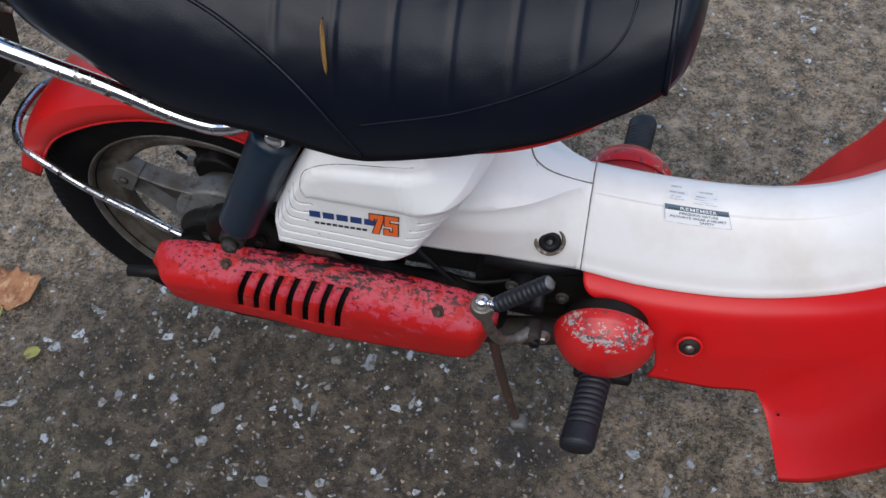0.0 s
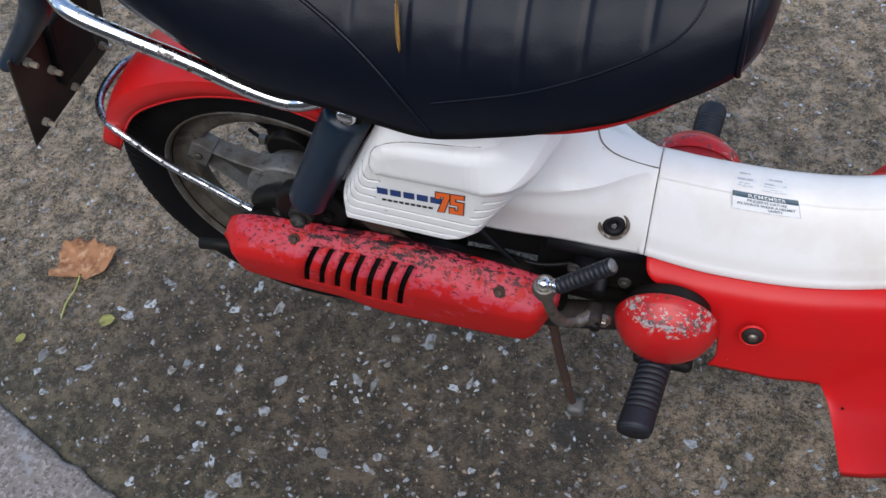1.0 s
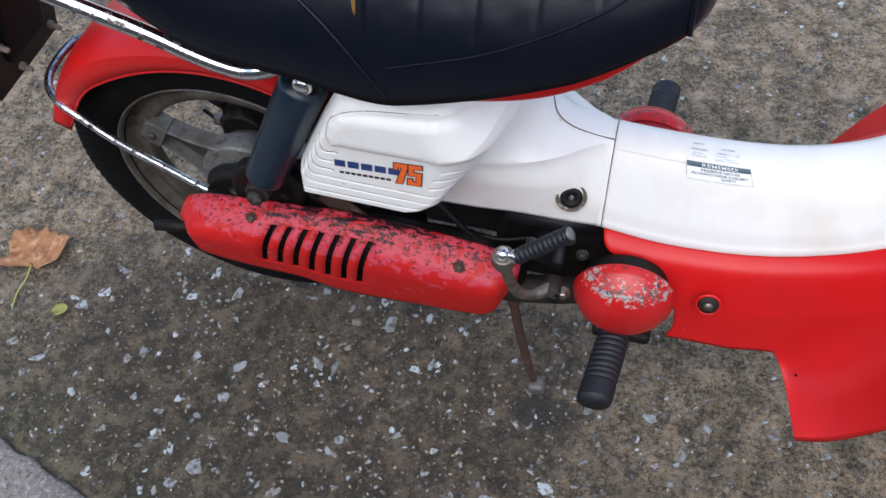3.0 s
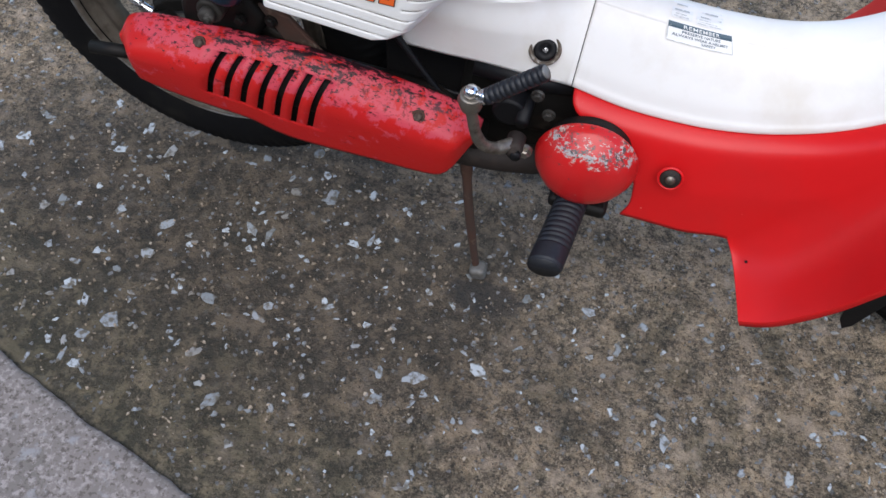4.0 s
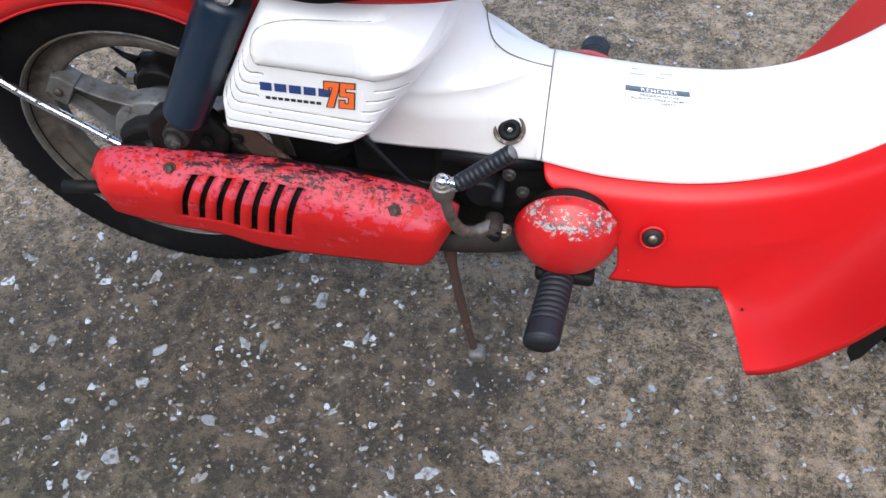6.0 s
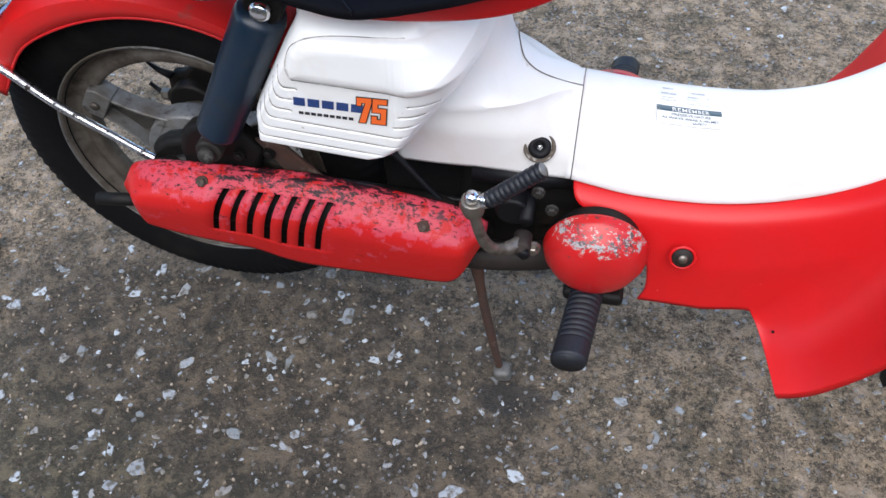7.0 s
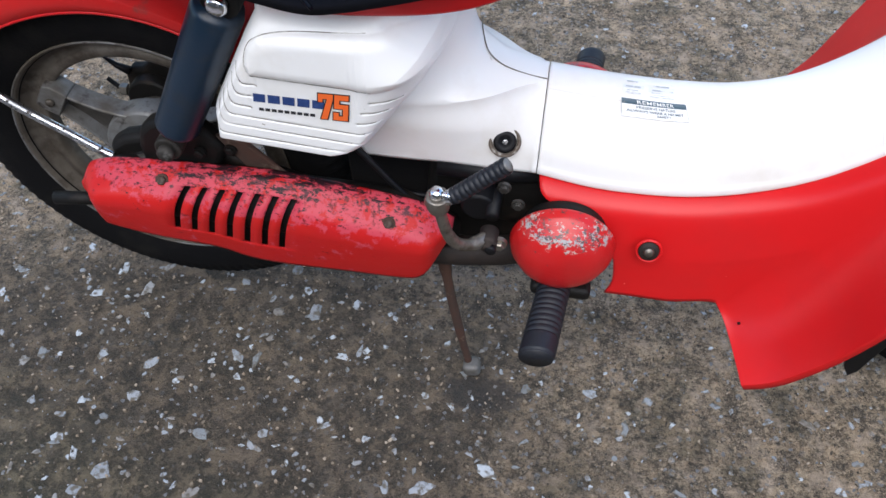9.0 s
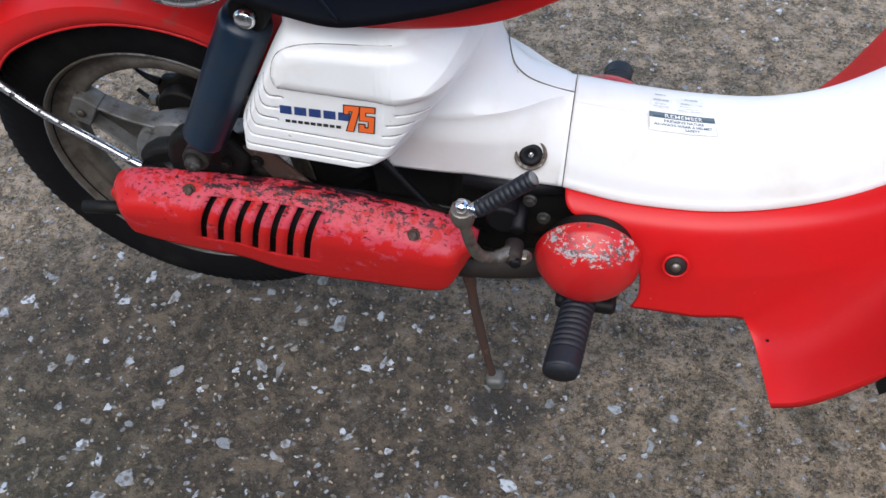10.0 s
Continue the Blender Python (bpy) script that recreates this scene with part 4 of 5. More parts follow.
def seat_at(x, a, out=0.0):
    """Round the seat's section: a = 0 at the near lower edge, 180 at the far one."""
    n = 2.35
    c, s = math.cos(radians(a)), math.sin(radians(a))
    w, zb, zt = curve1(SEAT_W, x), curve1(SEAT_B, x), curve1(SEAT_T, x)
    y = -(w + out) * math.copysign(abs(c) ** (2 / n), c)
    z = zb + (zt - zb + out) * abs(s) ** (2 / n)
    return Vector((x - 0.04 * (z - zb) * smooth01(0.38, 0.50, x), YC + y * (1 - 0.05 * abs(s) ** 2), z))


def seat_angle(x, z):
    zb, zt = curve1(SEAT_B, x), curve1(SEAT_T, x)
    return math.degrees(math.asin(min(max((z - zb) / (zt - zb), 0), 1) ** (2.35 / 2)))


SEAM = [(0.266, 0.613), (0.30, 0.623), (0.34, 0.636), (0.38, 0.654), (0.417, 0.674), (0.44, 0.690), (0.452, 0.706), (0.456, 0.722)]
xs = list(np.linspace(-0.045, 0.502, 290))
rows = []
for x in xs:
    row = []
    low = curve1(SEAM, x) if x >= 0.266 else 0.613 + (0.266 - x) * 0.75
    for k in range(-3, 74):
        a = min(max(k * 180 / 70, 0), 180) if 0 <= k <= 70 else (0 if k < 0 else 180)
        p = seat_at(x, a)
        if k < 0 or k > 70:
            p = p + Vector((0, (0.006 if k < 0 else -0.006) * (abs(k) if k < 0 else k - 70), -0.0006 * abs(k if k < 0 else k - 70)))
        else:
            rib = 0.0
            if 0.165 < x < 0.452:
                rib = math.exp(-(((x - 0.182) % 0.0435 - 0.0217) / 0.0026) ** 2) * smooth01(low, low + 0.012, p.z)
            wr = 0.0012 * noise.noise(Vector((x * 14, a * 0.05, 2))) + 0.0005 * noise.noise(Vector((x * 50, a * 0.2, 5)))
            mid = Vector((x, YC, curve1(SEAT_B, x)))
            p = p + (p - mid).normalized() * (wr - 0.0012 * rib)
        row.append(p)
    rows.append(row)
bm, vs = sheet(rows)
bm.faces.new(vs[0])
bm.faces.new(vs[-1])
seat = part("seat", bm, VINYL, moped, "long black vinyl seat with ribbed top")


def seat_line(name, pts, r, mat=VINYL, label=""):
    line = []
    for x, z in [(p.x, p.y) for p in spline([(x, z, 0) for x, z in pts], 8)]:
        line.append(seat_at(x, seat_angle(x, z), r * 0.35))
    return part(name, tube(line, r, 6), mat, seat, label)


seat_line("seam", SEAM, 0.0009)
seat_line("piping", [(0.05, 0.722), (0.09, 0.709), (0.127, 0.696), (0.165, 0.680), (0.203, 0.656), (0.234, 0.626), (0.265, 0.582)], 0.0018, label="black piping")
part("front_piping", tube([seat_at(0.4800, a, 0.001) for a in range(0, 181, 5)], 0.0020, 8), VINYL, seat, "black piping")

# Red seat base strip
STRIP_Z = [(-0.02, 0.68), (0.06, 0.63), (0.12, 0.592), (0.17, 0.571), (0.207, 0.560), (0.231, 0.551), (0.295, 0.552), (0.371, 0.565), (0.425, 0.591), (0.449, 0.611), (0.49, 0.650)]
rows = []
for k in range(80):
    x = -0.01 + 0.49 * k / 79
    w = curve1(SEAT_W, x) - 0.034
    z0 = curve1(STRIP_Z, x)
    z1 = max(curve1(SEAT_B, x) + 0.02, z0 + 0.022)
    near = [Vector((x, YC - w + 0.006, z0)), Vector((x, YC - w + 0.001, z0 + 0.0015)), Vector((x, YC - w, z0 + 0.004)), Vector((x, YC - w, z1))]
    rows.append(near + [Vector((p.x, 2 * YC - p.y, p.z)) for p in near[::-1]])
bm, vs = sheet(rows)
bm.faces.new(vs[0])
bm.faces.new(vs[-1])
part("seat_base", bm, RED_PLASTIC, seat, "red seat base strip")


# Rear mudguard
def guard(a, q, r_add=0.0):
    """q from -1 (near edge) over the crown to 1."""
    t = abs(q)
    side_r = 0.213 + 0.020 * smooth01(120, 60, a) - 0.009 * smooth01(122, 146, a)
    crown = 0.251 - 0.015 * smooth01(115, 150, a)
    r = side_r + (crown - side_r) * (1 - t ** 3.2) ** (1 / 1.6) + r_add
    y = 0.060 * math.copysign(min(t * 1.25, 1) ** 0.9, q)
    return Vector((WHEEL.x + r * math.cos(radians(a)), YC + y, WHEEL.z + r * math.sin(radians(a))))


rows = [[guard(a, q) for q in [-1 + k / 14 for k in range(29)]] for a in [52 + 2.09 * k for k in range(48)]]
bm, _ = sheet(rows)
mudguard = part("rear_mudguard", bm, RED_DUSTY, moped, "red rear mudguard", solid=0.002)
for sgn in (-1, 1):
    part("rolled_edge", tube([guard(a, sgn, 0.001) for a in range(52, 150, 3)], 0.0017, 8), RED_PLASTIC, mudguard)

# Chrome grab rail, and the thin stay round the tail
rail = spline([(0.184, -0.085, 0.589), (0.167, -0.117, 0.586), (0.153, -0.125, 0.5825), (0.1325, -0.126, 0.5800), (0.1015, -0.126, 0.5885), (0.058, -0.126, 0.6085), (0.0085, -0.126, 0.627), (-0.033, -0.126, 0.644),
               (-0.056, -0.118, 0.652), (-0.075, -0.095, 0.662), (-0.092, -0.03, 0.674), (-0.095, YC, 0.676)], 8)
rail += [Vector((p.x, 2 * YC - p.y, p.z)) for p in rail[-2::-1]]
part("grab_rail", tube(rail, 0.0076, 14), CHROME, moped, "pitted chrome grab rail")
stay = spline([(-0.012, -0.064, 0.3085), (-0.024, -0.063, 0.313), (-0.06, -0.062, 0.337), (-0.105, -0.061, 0.367), (-0.148, -0.055, 0.397), (-0.172, -0.047, 0.406), (-0.190, -0.033, 0.410),
               (-0.199, -0.012, 0.413), (-0.201, YC, 0.414)], 8)
stay += [Vector((p.x, 2 * YC - p.y, p.z)) for p in stay[-2::-1]]
part("tail_stay", tube(stay, 0.0048, 10), CHROME_WORN, moped, "thin pitted chrome stay")

# Number plate on its bracket
PALE_NUT = material("pale_corroded_zinc", (0.36, 0.31, 0.24), 0.7, bump=0.4, patches=[((0.16, 0.11, 0.07), 90, 5, 0.5, 0.65, 0.8)])
plate = tagged(new("plate_holder"), "dark number plate holder behind the seat")
plate.parent = moped
pm = Matrix.Translation((-0.228, YC - 0.016, 0.463)) @ Matrix.Rotation(radians(18.7), 4, "Y")
part("number_plate", box((0.003, 0.168, 0.143), pm), PLATE, plate, "back of a dirty dark number plate", bevel=0.004)
part("backing", box((0.012, 0.07, 0.10), pm @ Matrix.Translation((0.0075, 0.01, 0.026))), BLACK, plate, bevel=0.003)
for y, z in ((-0.062, 0.052), (-0.062, -0.050), (0.0, -0.056), (0.066, -0.050), (0.064, 0.050), (-0.03, 0.006)):
    b = bolt("bolt", (0, 0, 0), 0.0036, 0.013, PALE_NUT, plate, label="pale corroded bolt")
    b.matrix_basis = pm @ Matrix.Translation((0.003, y, z)) @ Matrix.Rotation(radians(-90), 4, "Z") @ Matrix.Rotation(radians(180), 4, "Z")
arm_line = spline([(-0.108, -0.086, 0.648), (-0.126, -0.080, 0.612), (-0.160, -0.074, 0.575), (-0.200, -0.073, 0.536), (-0.226, -0.076, 0.512)], 5)
part("lamp_arm", tube(arm_line, [0.018 - 0.010 * k / 20 for k in range(21)], 12), NAVY, plate, "blue-black curved arm")
part("tail_lamp", box((0.06, 0.09, 0.05), Matrix.Translation((-0.15, YC, 0.64)) @ Matrix.Rotation(radians(20), 4, "Y")), BLACK, plate, "black tail lamp housing", bevel=0.012, seg=3)
part("reflector_arm", tube([(-0.10, YC - 0.055, 0.642), (-0.13, YC - 0.06, 0.625), (-0.15, YC - 0.055, 0.632)], 0.012, 10), RUST, plate)

# Shock absorbers
def shock(side):
    s = tagged(new("shock_absorber"), "shock absorber with a blue-black sleeve")
    s.parent = moped
    y = YC + side * 0.103
    a, b = Vector((0.081, y, 0.371)), Vector((0.175, y, 0.552))
    d = (b - a).normalized()
    L = (b - a).length
    prof = [(0.001, 0.026)] + [(0.019, 0.026), (0.0215, 0.029), (0.0215, 0.033)] + [(0.0215 + 0.0015 * k / 6, 0.036 + (L - 0.056) * k / 6) for k in range(7)] + [(0.021, L - 0.012), (0.001, L - 0.010)]
    bm = lathe([(r, h) for r, h in prof], (0, 0, 0), "z", 32)
    ob = part("sleeve", bm, NAVY, s)
    ob.matrix_basis = Matrix.Translation(a) @ d.to_track_quat("Z", "Y").to_matrix().to_4x4()
    part("lower_eye", tube([a + Vector((0, -0.012, 0)), a + Vector((0, 0.012, 0))], 0.0135, 20), HUB_ALLOY, s, bevel=0.002)
    part("upper_eye", tube([b + Vector((0, -0.012, 0)), b + Vector((0, 0.012, 0))], 0.017, 20), GREASE, s, bevel=0.002)
    part("rod", tube([a + d * 0.008, a + d * 0.04], 0.009, 12), STEEL, s)
    for c, r in ((a, 0.0085), (b, 0.009)):
        nut = lathe([(0, -0.010), (r * 0.7, -0.0095), (r, -0.007), (r, 0), (0, 0)], (0, 0, 0), "y", 20)
        n = part("cap_nut", nut, HUB_ALLOY if c is a else CHROME, s, "dull steel nut" if c is a else "bright domed nut")
        n.matrix_basis = Matrix.Translation(c + Vector((0, side * 0.012, 0))) @ (Matrix() if side < 0 else Matrix.Rotation(math.pi, 4, "Z"))
    return s


shock(-1)
shock(1)

# Silencer under its red heat shield
silencer = tagged(new("silencer"), "silencer under a worn red slotted heat shield")
silencer.parent = moped
part("silencer_body", tube([(-0.035, -0.080, 0.282), (-0.02, -0.080, 0.285), (0.0, -0.080, 0.288), (0.30, -0.080, 0.284), (0.33, -0.078, 0.275), (0.36, -0.07, 0.262)], [0.012, 0.024, 0.031, 0.033, 0.026, 0.017], 24),
     GREASE, silencer, "sooty black silencer tube")
# Dark plate added behind the slots so that they stay black
part("slot_backing", prism([(-0.010, 0.296), (0.330, 0.290), (0.328, 0.244), (0.19, 0.234), (0.06, 0.249), (0.0, 0.260), (-0.008, 0.270)], -0.108, -0.104), GREASE, silencer, bevel=0.001)
part("tailpipe", tube([(-0.028, -0.092, 0.268), (-0.082, -0.096, 0.264)], 0.0075, 16), GREASE, silencer)
part("exhaust_pipe", tube(spline([(0.335, -0.078, 0.236), (0.38, -0.072, 0.234), (0.43, -0.062, 0.236), (0.48, -0.04, 0.242)], 6), 0.0165, 18), EXHAUST, silencer, "brown rusted exhaust pipe")

HS_TOP = [(-0.037, 0.301), (-0.030, 0.312), (-0.015, 0.320), (0.01, 0.326), (0.10, 0.332), (0.181, 0.3345), (0.25, 0.327), (0.327, 0.314), (0.345, 0.306), (0.361, 0.296)]
HS_BOT = [(-0.037, 0.291), (-0.033, 0.277), (-0.024, 0.266), (-0.004, 0.2575), (0.03, 0.2505), (0.077, 0.2455), (0.112, 0.2425), (0.138, 0.2335), (0.163, 0.2290), (0.20, 0.2285), (0.246, 0.2300), (0.319, 0.2320), (0.333, 0.240), (0.347, 0.265), (0.361, 0.289)]


def shield_at(x, t):
    """t from 0 at the upper edge to 1 at the lower edge, the fold rounded."""
    soft = 0.13 * smooth01(0.13, 0.34, t) * smooth01(0.87, 0.66, t)
    return sum((shield_raw(x, t + soft * k / 3) for k in range(-3, 4)), Vector()) / 7


def shield_raw(x, t):
    zt, zb = curve1(HS_TOP, x), curve1(HS_BOT, x)
    end = smooth01(-0.037, -0.012, x) * smooth01(0.362, 0.338, x)
    zc = zb + (zt - zb) * 0.76
    y0, yc, y1 = -0.080, -0.098 - 0.0245 * end, -0.098 - 0.019 * end
    if t < 0.12:
        k = t / 0.12
        return Vector((x, y0 - 0.012 * k, zt - 0.0025 * k * k))
    if t < 0.5:
        k = (t - 0.12) / 0.38
        y, z = -0.092 + (yc + 0.092) * k, zt - 0.0025 + (zc - zt + 0.0025) * k
    else:
        k = (t - 0.5) / 0.5
        y, z = yc + (y1 - yc) * k * k, zc + (zb - zc) * k
    return Vector((x, y, z))


SLOTS = [(0.071 + 0.0187 * k) for k in range(7)]
SLOT_W = 0.0068
edges = sorted(set([-0.037 + 0.006 * k for k in range(17)] + [-0.037 + 0.0012 * k for k in range(16)] + [e + d for e in SLOTS for d in (0, SLOT_W)] + [0.205 + 0.0065 * k for k in range(24)] + [0.361]))
edges = [e for i, e in enumerate(edges) if i == 0 or e - edges[i - 1] > 0.0008]
ts = sorted(set([k / 40 for k in range(41)] + [0.27, 0.775]))
grid = []
for x in edges:
    row = []
    for t in ts:
        lean = 0.034 * (0.72 - t) * smooth01(0.045, 0.075, x) * smooth01(0.225, 0.192, x)
        row.append(shield_at(min(max(x + lean, -0.037), 0.361), t))
    grid.append(row)


def slot(i, j):
    x, t = (edges[i] + edges[i + 1]) / 2, (ts[j] + ts[j + 1]) / 2
    return 0.265 < t < 0.80 and any(e < x < e + SLOT_W for e in SLOTS)


bm, _ = sheet(grid, skip=slot)
heat = part("heat_shield", bm, RED_WORN_SHEEN, silencer, "red heat shield with seven slots, paint chipped and stained, sky sheen painted on top", solid=0.0022)
for x, z in ((0.061, 0.322), (0.299, 0.307)):
    t = 0.30
    p = shield_at(x, min(max(0.12 + 0.38 * (curve1(HS_TOP, x) - 0.003 - z) / (curve1(HS_TOP, x) - 0.003 - (curve1(HS_BOT, x) + (curve1(HS_TOP, x) - curve1(HS_BOT, x)) * 0.76)), 0.15), 0.49))
    b = bolt("shield_bolt", (0, 0, 0), 0.0052, 0.005, RUST, silencer, label="rusty bolt")
    b.matrix_basis = Matrix.Translation(p) @ Matrix.Rotation(radians(-42), 4, "X")
bolt("lower_bolt", (0.148, -0.098, 0.225), 0.007, 0.006, GREASE, silencer)

# Engine
engine = tagged(new("engine"), "black greasy engine block with round red side covers")
engine.parent = moped
part("crankcase", box((0.15, 0.13, 0.10), Matrix.Translation((0.465, YC + 0.006, 0.300))), GREASE, engine, bevel=0.018, seg=3)
part("case_rear", box((0.13, 0.115, 0.130), Matrix.Translation((0.388, YC + 0.004, 0.274)) @ Matrix.Rotation(radians(4), 4, "Y")), GREASE, engine, bevel=0.012, seg=2)
part("air_box", box((0.13, 0.075, 0.075), Matrix.Translation((0.315, YC - 0.005, 0.365))), BLACK, engine, bevel=0.014)
part("top_bar", tube([(0.34, -0.050, 0.340), (0.40, -0.050, 0.338), (0.46, -0.035, 0.334)], 0.011, 14), BLACK, engine)
part("casing_boss", tube([(0.385, -0.05, 0.312), (0.385, -0.078, 0.312)], 0.018, 20), BLACK, engine, bevel=0.003)
for x, z in ((0.372, 0.330), (0.425, 0.322), (0.41, 0.345)):
    bolt("case_bolt", (x, -0.075, z), 0.0050, 0.005, HUB_ALLOY, engine)


def dome(side):
    c = tagged(new("side_casing"), "round red engine cover with chipped paint")
    c.parent = engine
    y = YC + side * (0.097 if side < 0 else 0.086)
    c.matrix_basis = pose(0.473, y, 0.298, 0, 0, 0 if side < 0 else 180)
    prof = [(0, -0.0450), (0.012, -0.0445), (0.024, -0.0430), (0.034, -0.0395), (0.042, -0.034), (0.0475, -0.0275), (0.0505, -0.0225), (0.0520, -0.0215), (0.0530, -0.019), (0.0545, -0.014), (0.0550, -0.006), (0.0535, 0.0)]
    prof = [(r, y if side > 0 else -0.0145 + (y + 0.0145) * 1.0 if y < -0.0145 else y * 0.3 - 0.0101) for r, y in prof]
    if side < 0:
        prof = [(r * 0.955, y * 1.12) for r, y in prof]
    part("casing", lathe(prof, (0, 0, 0), "y", 56), RED_CHIPPED, c)
    part("casing_skirt", lathe([(0.0420, -0.011 if side < 0 else 0.0), (0.0440 if side < 0 else 0.053, -0.009 if side < 0 else 0.0), (0.0430 if side < 0 else 0.0500, 0.006 if side < 0 else 0.045), (0.040, 0.008 if side < 0 else 0.047)], (0, 0, 0), "y", 40),
         GREASE if side < 0 else RED_CHIPPED, c)
    return c


dome(-1)
dome(1)


# Footpegs
def peg(side):
    f = tagged(new("footpeg"), "footpeg with a ribbed black rubber")
    f.parent = moped
    rows, n = [], 26
    steps = 96
    for i in range(steps + 1):
        t = i / steps
        y = -0.118 - 0.109 * t
        groove = 0.0012 * (1 if (t * 17) % 1 < 0.36 and 0.05 < t < 0.80 else 0)
        r = (0.0165 + 0.0014 * t - groove) * (1 if t < 0.975 else 0.93)
        z = 0.2505 - 0.004 * t
        rows.append([Vector((0.4745 + (0.005 if side > 0 else 0.0) + (0.008 if side > 0 else -0.013) * t + r * 1.02 * math.cos(2 * math.pi * k / n), YC + side * (-y * (0.90 if side > 0 else 1.0) - YC + (0.055 if side > 0 else 0.0)), z + r * 0.92 * math.sin(2 * math.pi * k / n))) for k in range(n)])
    bm, vs = sheet(rows, closed=True)
    bm.faces.new(vs[0])
    bm.faces.new(vs[-1])
    part("peg_rubber", bm, RUBBER, f)
    part("peg_bar", tube([(0.4715, YC, 0.238), (0.4715, YC + side * 0.08, 0.240), (0.4715, YC + side * 0.125, 0.2505), (0.4715, YC + side * 0.20, 0.248)], 0.008, 12), GREASE, f)
    part("peg_bracket", box((0.062, 0.03, 0.016), Matrix.Translation((0.478, YC + side * 0.118, 0.2435))), GREASE, f, bevel=0.005)
    return f


peg(-1)
peg(1)

# Kick starter
kick = tagged(new("kick_starter"), "folding steel kick starter with a ribbed rubber")
kick.parent = moped
part("kick_arm", tube(spline([(0.398, -0.118, 0.316), (0.386, -0.130, 0.319), (0.374, -0.138, 0.328), (0.3655, -0.142, 0.345), (0.3600, -0.144, 0.370), (0.3570, -0.144, 0.388)], 8),
                      [0.0070] * 8 + [0.0060] * 16 + [0.0056] * 12 + [0.0062] * 5, 14), STEEL, kick)
part("kick_boss", lathe([(0, -0.02), (0.005, -0.02), (0.0065, -0.016), (0.0085, -0.016), (0.0095, -0.012), (0.0095, 0.004), (0, 0.004)], (0.401, -0.110, 0.314), "y", 24), EXHAUST, kick)
part("clamp_hole", lathe([(0, -0.0015), (0.0048, -0.0015), (0.0058, 0.0), (0.0058, 0.004), (0, 0.004)], (0.4045, -0.130, 0.3125), "y", 18), BLACK, kick, "dark hollow in the clamp")
part("kick_shaft", tube([(0.401, -0.09, 0.316), (0.401, -0.03, 0.316)], 0.0070, 14), BLACK, kick)
bolt("clamp_bolt", (0.412, -0.116, 0.309), 0.0055, 0.007, STEEL, kick)
part("joint", tube([(0.3565, -0.140, 0.378), (0.3560, -0.141, 0.390), (0.3560, -0.142, 0.398)], [0.0095, 0.0125, 0.0105], 18), STEEL, kick, bevel=0.001)
part("joint_cap", lathe([(0, 0.006), (0.005, 0.0055), (0.0065, 0.002), (0.0068, -0.002), (0, -0.002)], (0.3555, -0.143, 0.401), "z", 20), CHROME, kick, "bright round cap")
part("pedal_bar", tube([(0.358, -0.142, 0.391), (0.378, -0.139, 0.4035)], 0.0072, 14), CHROME, kick, "bright steel bar")
a, b = Vector((0.3690, -0.141, 0.3975)), Vector((0.4150, -0.136, 0.4400))
d = (b - a).normalized()
L = (b - a).length
prof = [(0.001, 0), (0.0076, 0)]
for k in range(64):
    t = k / 63
    prof.append((0.0080 - 0.0014 * (1 if (t * 11) % 1 < 0.35 else 0), L * t))
prof += [(0.0076, L + 0.001), (0.001, L + 0.0015)]
ob = part("pedal_rubber", lathe(prof, (0, 0, 0), "z", 24), RUBBER, kick, "ribbed black rubber")
ob.matrix_basis = Matrix.Translation(a) @ d.to_track_quat("Z", "Y").to_matrix().to_4x4()
tip = part("rubber_tip", lathe([(0, 0.0012), (0.0050, 0.0010), (0.0062, 0.0), (0.0062, -0.003), (0, -0.003)], (0, 0, 0), "z", 18), ALLOY, kick, "worn bare metal end")
tip.matrix_basis = Matrix.Translation(b + d * 0.0016) @ d.to_track_quat("Z", "Y").to_matrix().to_4x4()

# Swinging arm, brackets and cables
arm = tagged(new("swing_arm"), "greasy dark swinging arm")
arm.parent = moped
part("arm", prism([(-0.028, 0.288), (-0.010, 0.303), (0.045, 0.326), (0.10, 0.335), (0.19, 0.300), (0.30, 0.285), (0.30, 0.262), (0.10, 0.272), (0.0, 0.245), (-0.028, 0.262)], -0.062, -0.045), GREASE, arm, bevel=0.006, seg=3)
part("axle_plate", prism([(-0.034, 0.286), (-0.022, 0.303), (0.02, 0.316), (0.045, 0.326), (0.06, 0.318), (0.05, 0.27), (0.0, 0.246)], -0.072, -0.060), HUB_ALLOY, arm, "dark grey alloy axle plate", bevel=0.005, seg=3)
part("shock_mount", prism([(0.030, 0.340), (0.036, 0.362), (0.048, 0.375), (0.066, 0.383), (0.102, 0.382), (0.125, 0.350), (0.115, 0.322), (0.03, 0.310)], -0.076, -0.055), GREASE, arm, bevel=0.007, seg=3)
part("brake_plate", prism([(-0.020, 0.316), (0.0, 0.330), (0.028, 0.338), (0.060, 0.330), (0.11, 0.322), (0.15, 0.30), (0.05, 0.268), (-0.015, 0.272)], -0.058, -0.034), GREASE, arm, "greasy black brake plate", bevel=0.008, seg=3)
part("rust_bracket", prism([(0.118, 0.368), (0.150, 0.362), (0.205, 0.30), (0.195, 0.285), (0.158, 0.305)], -0.074, -0.068), RUST, arm, "rusty steel bracket", bevel=0.002)
for x, z in ((0.10, 0.348), (0.132, 0.352), (0.085, 0.325)):
    bolt("arm_bolt", (x, -0.080 if x < 0.12 else -0.075, z), 0.005, 0.005, GREASE, arm)
part("arm", prism([(-0.030, 0.280), (0.045, 0.310), (0.19, 0.300), (0.30, 0.285), (0.30, 0.262), (0.10, 0.252), (-0.028, 0.242)], 0.070, 0.085), GREASE, arm, bevel=0.006)
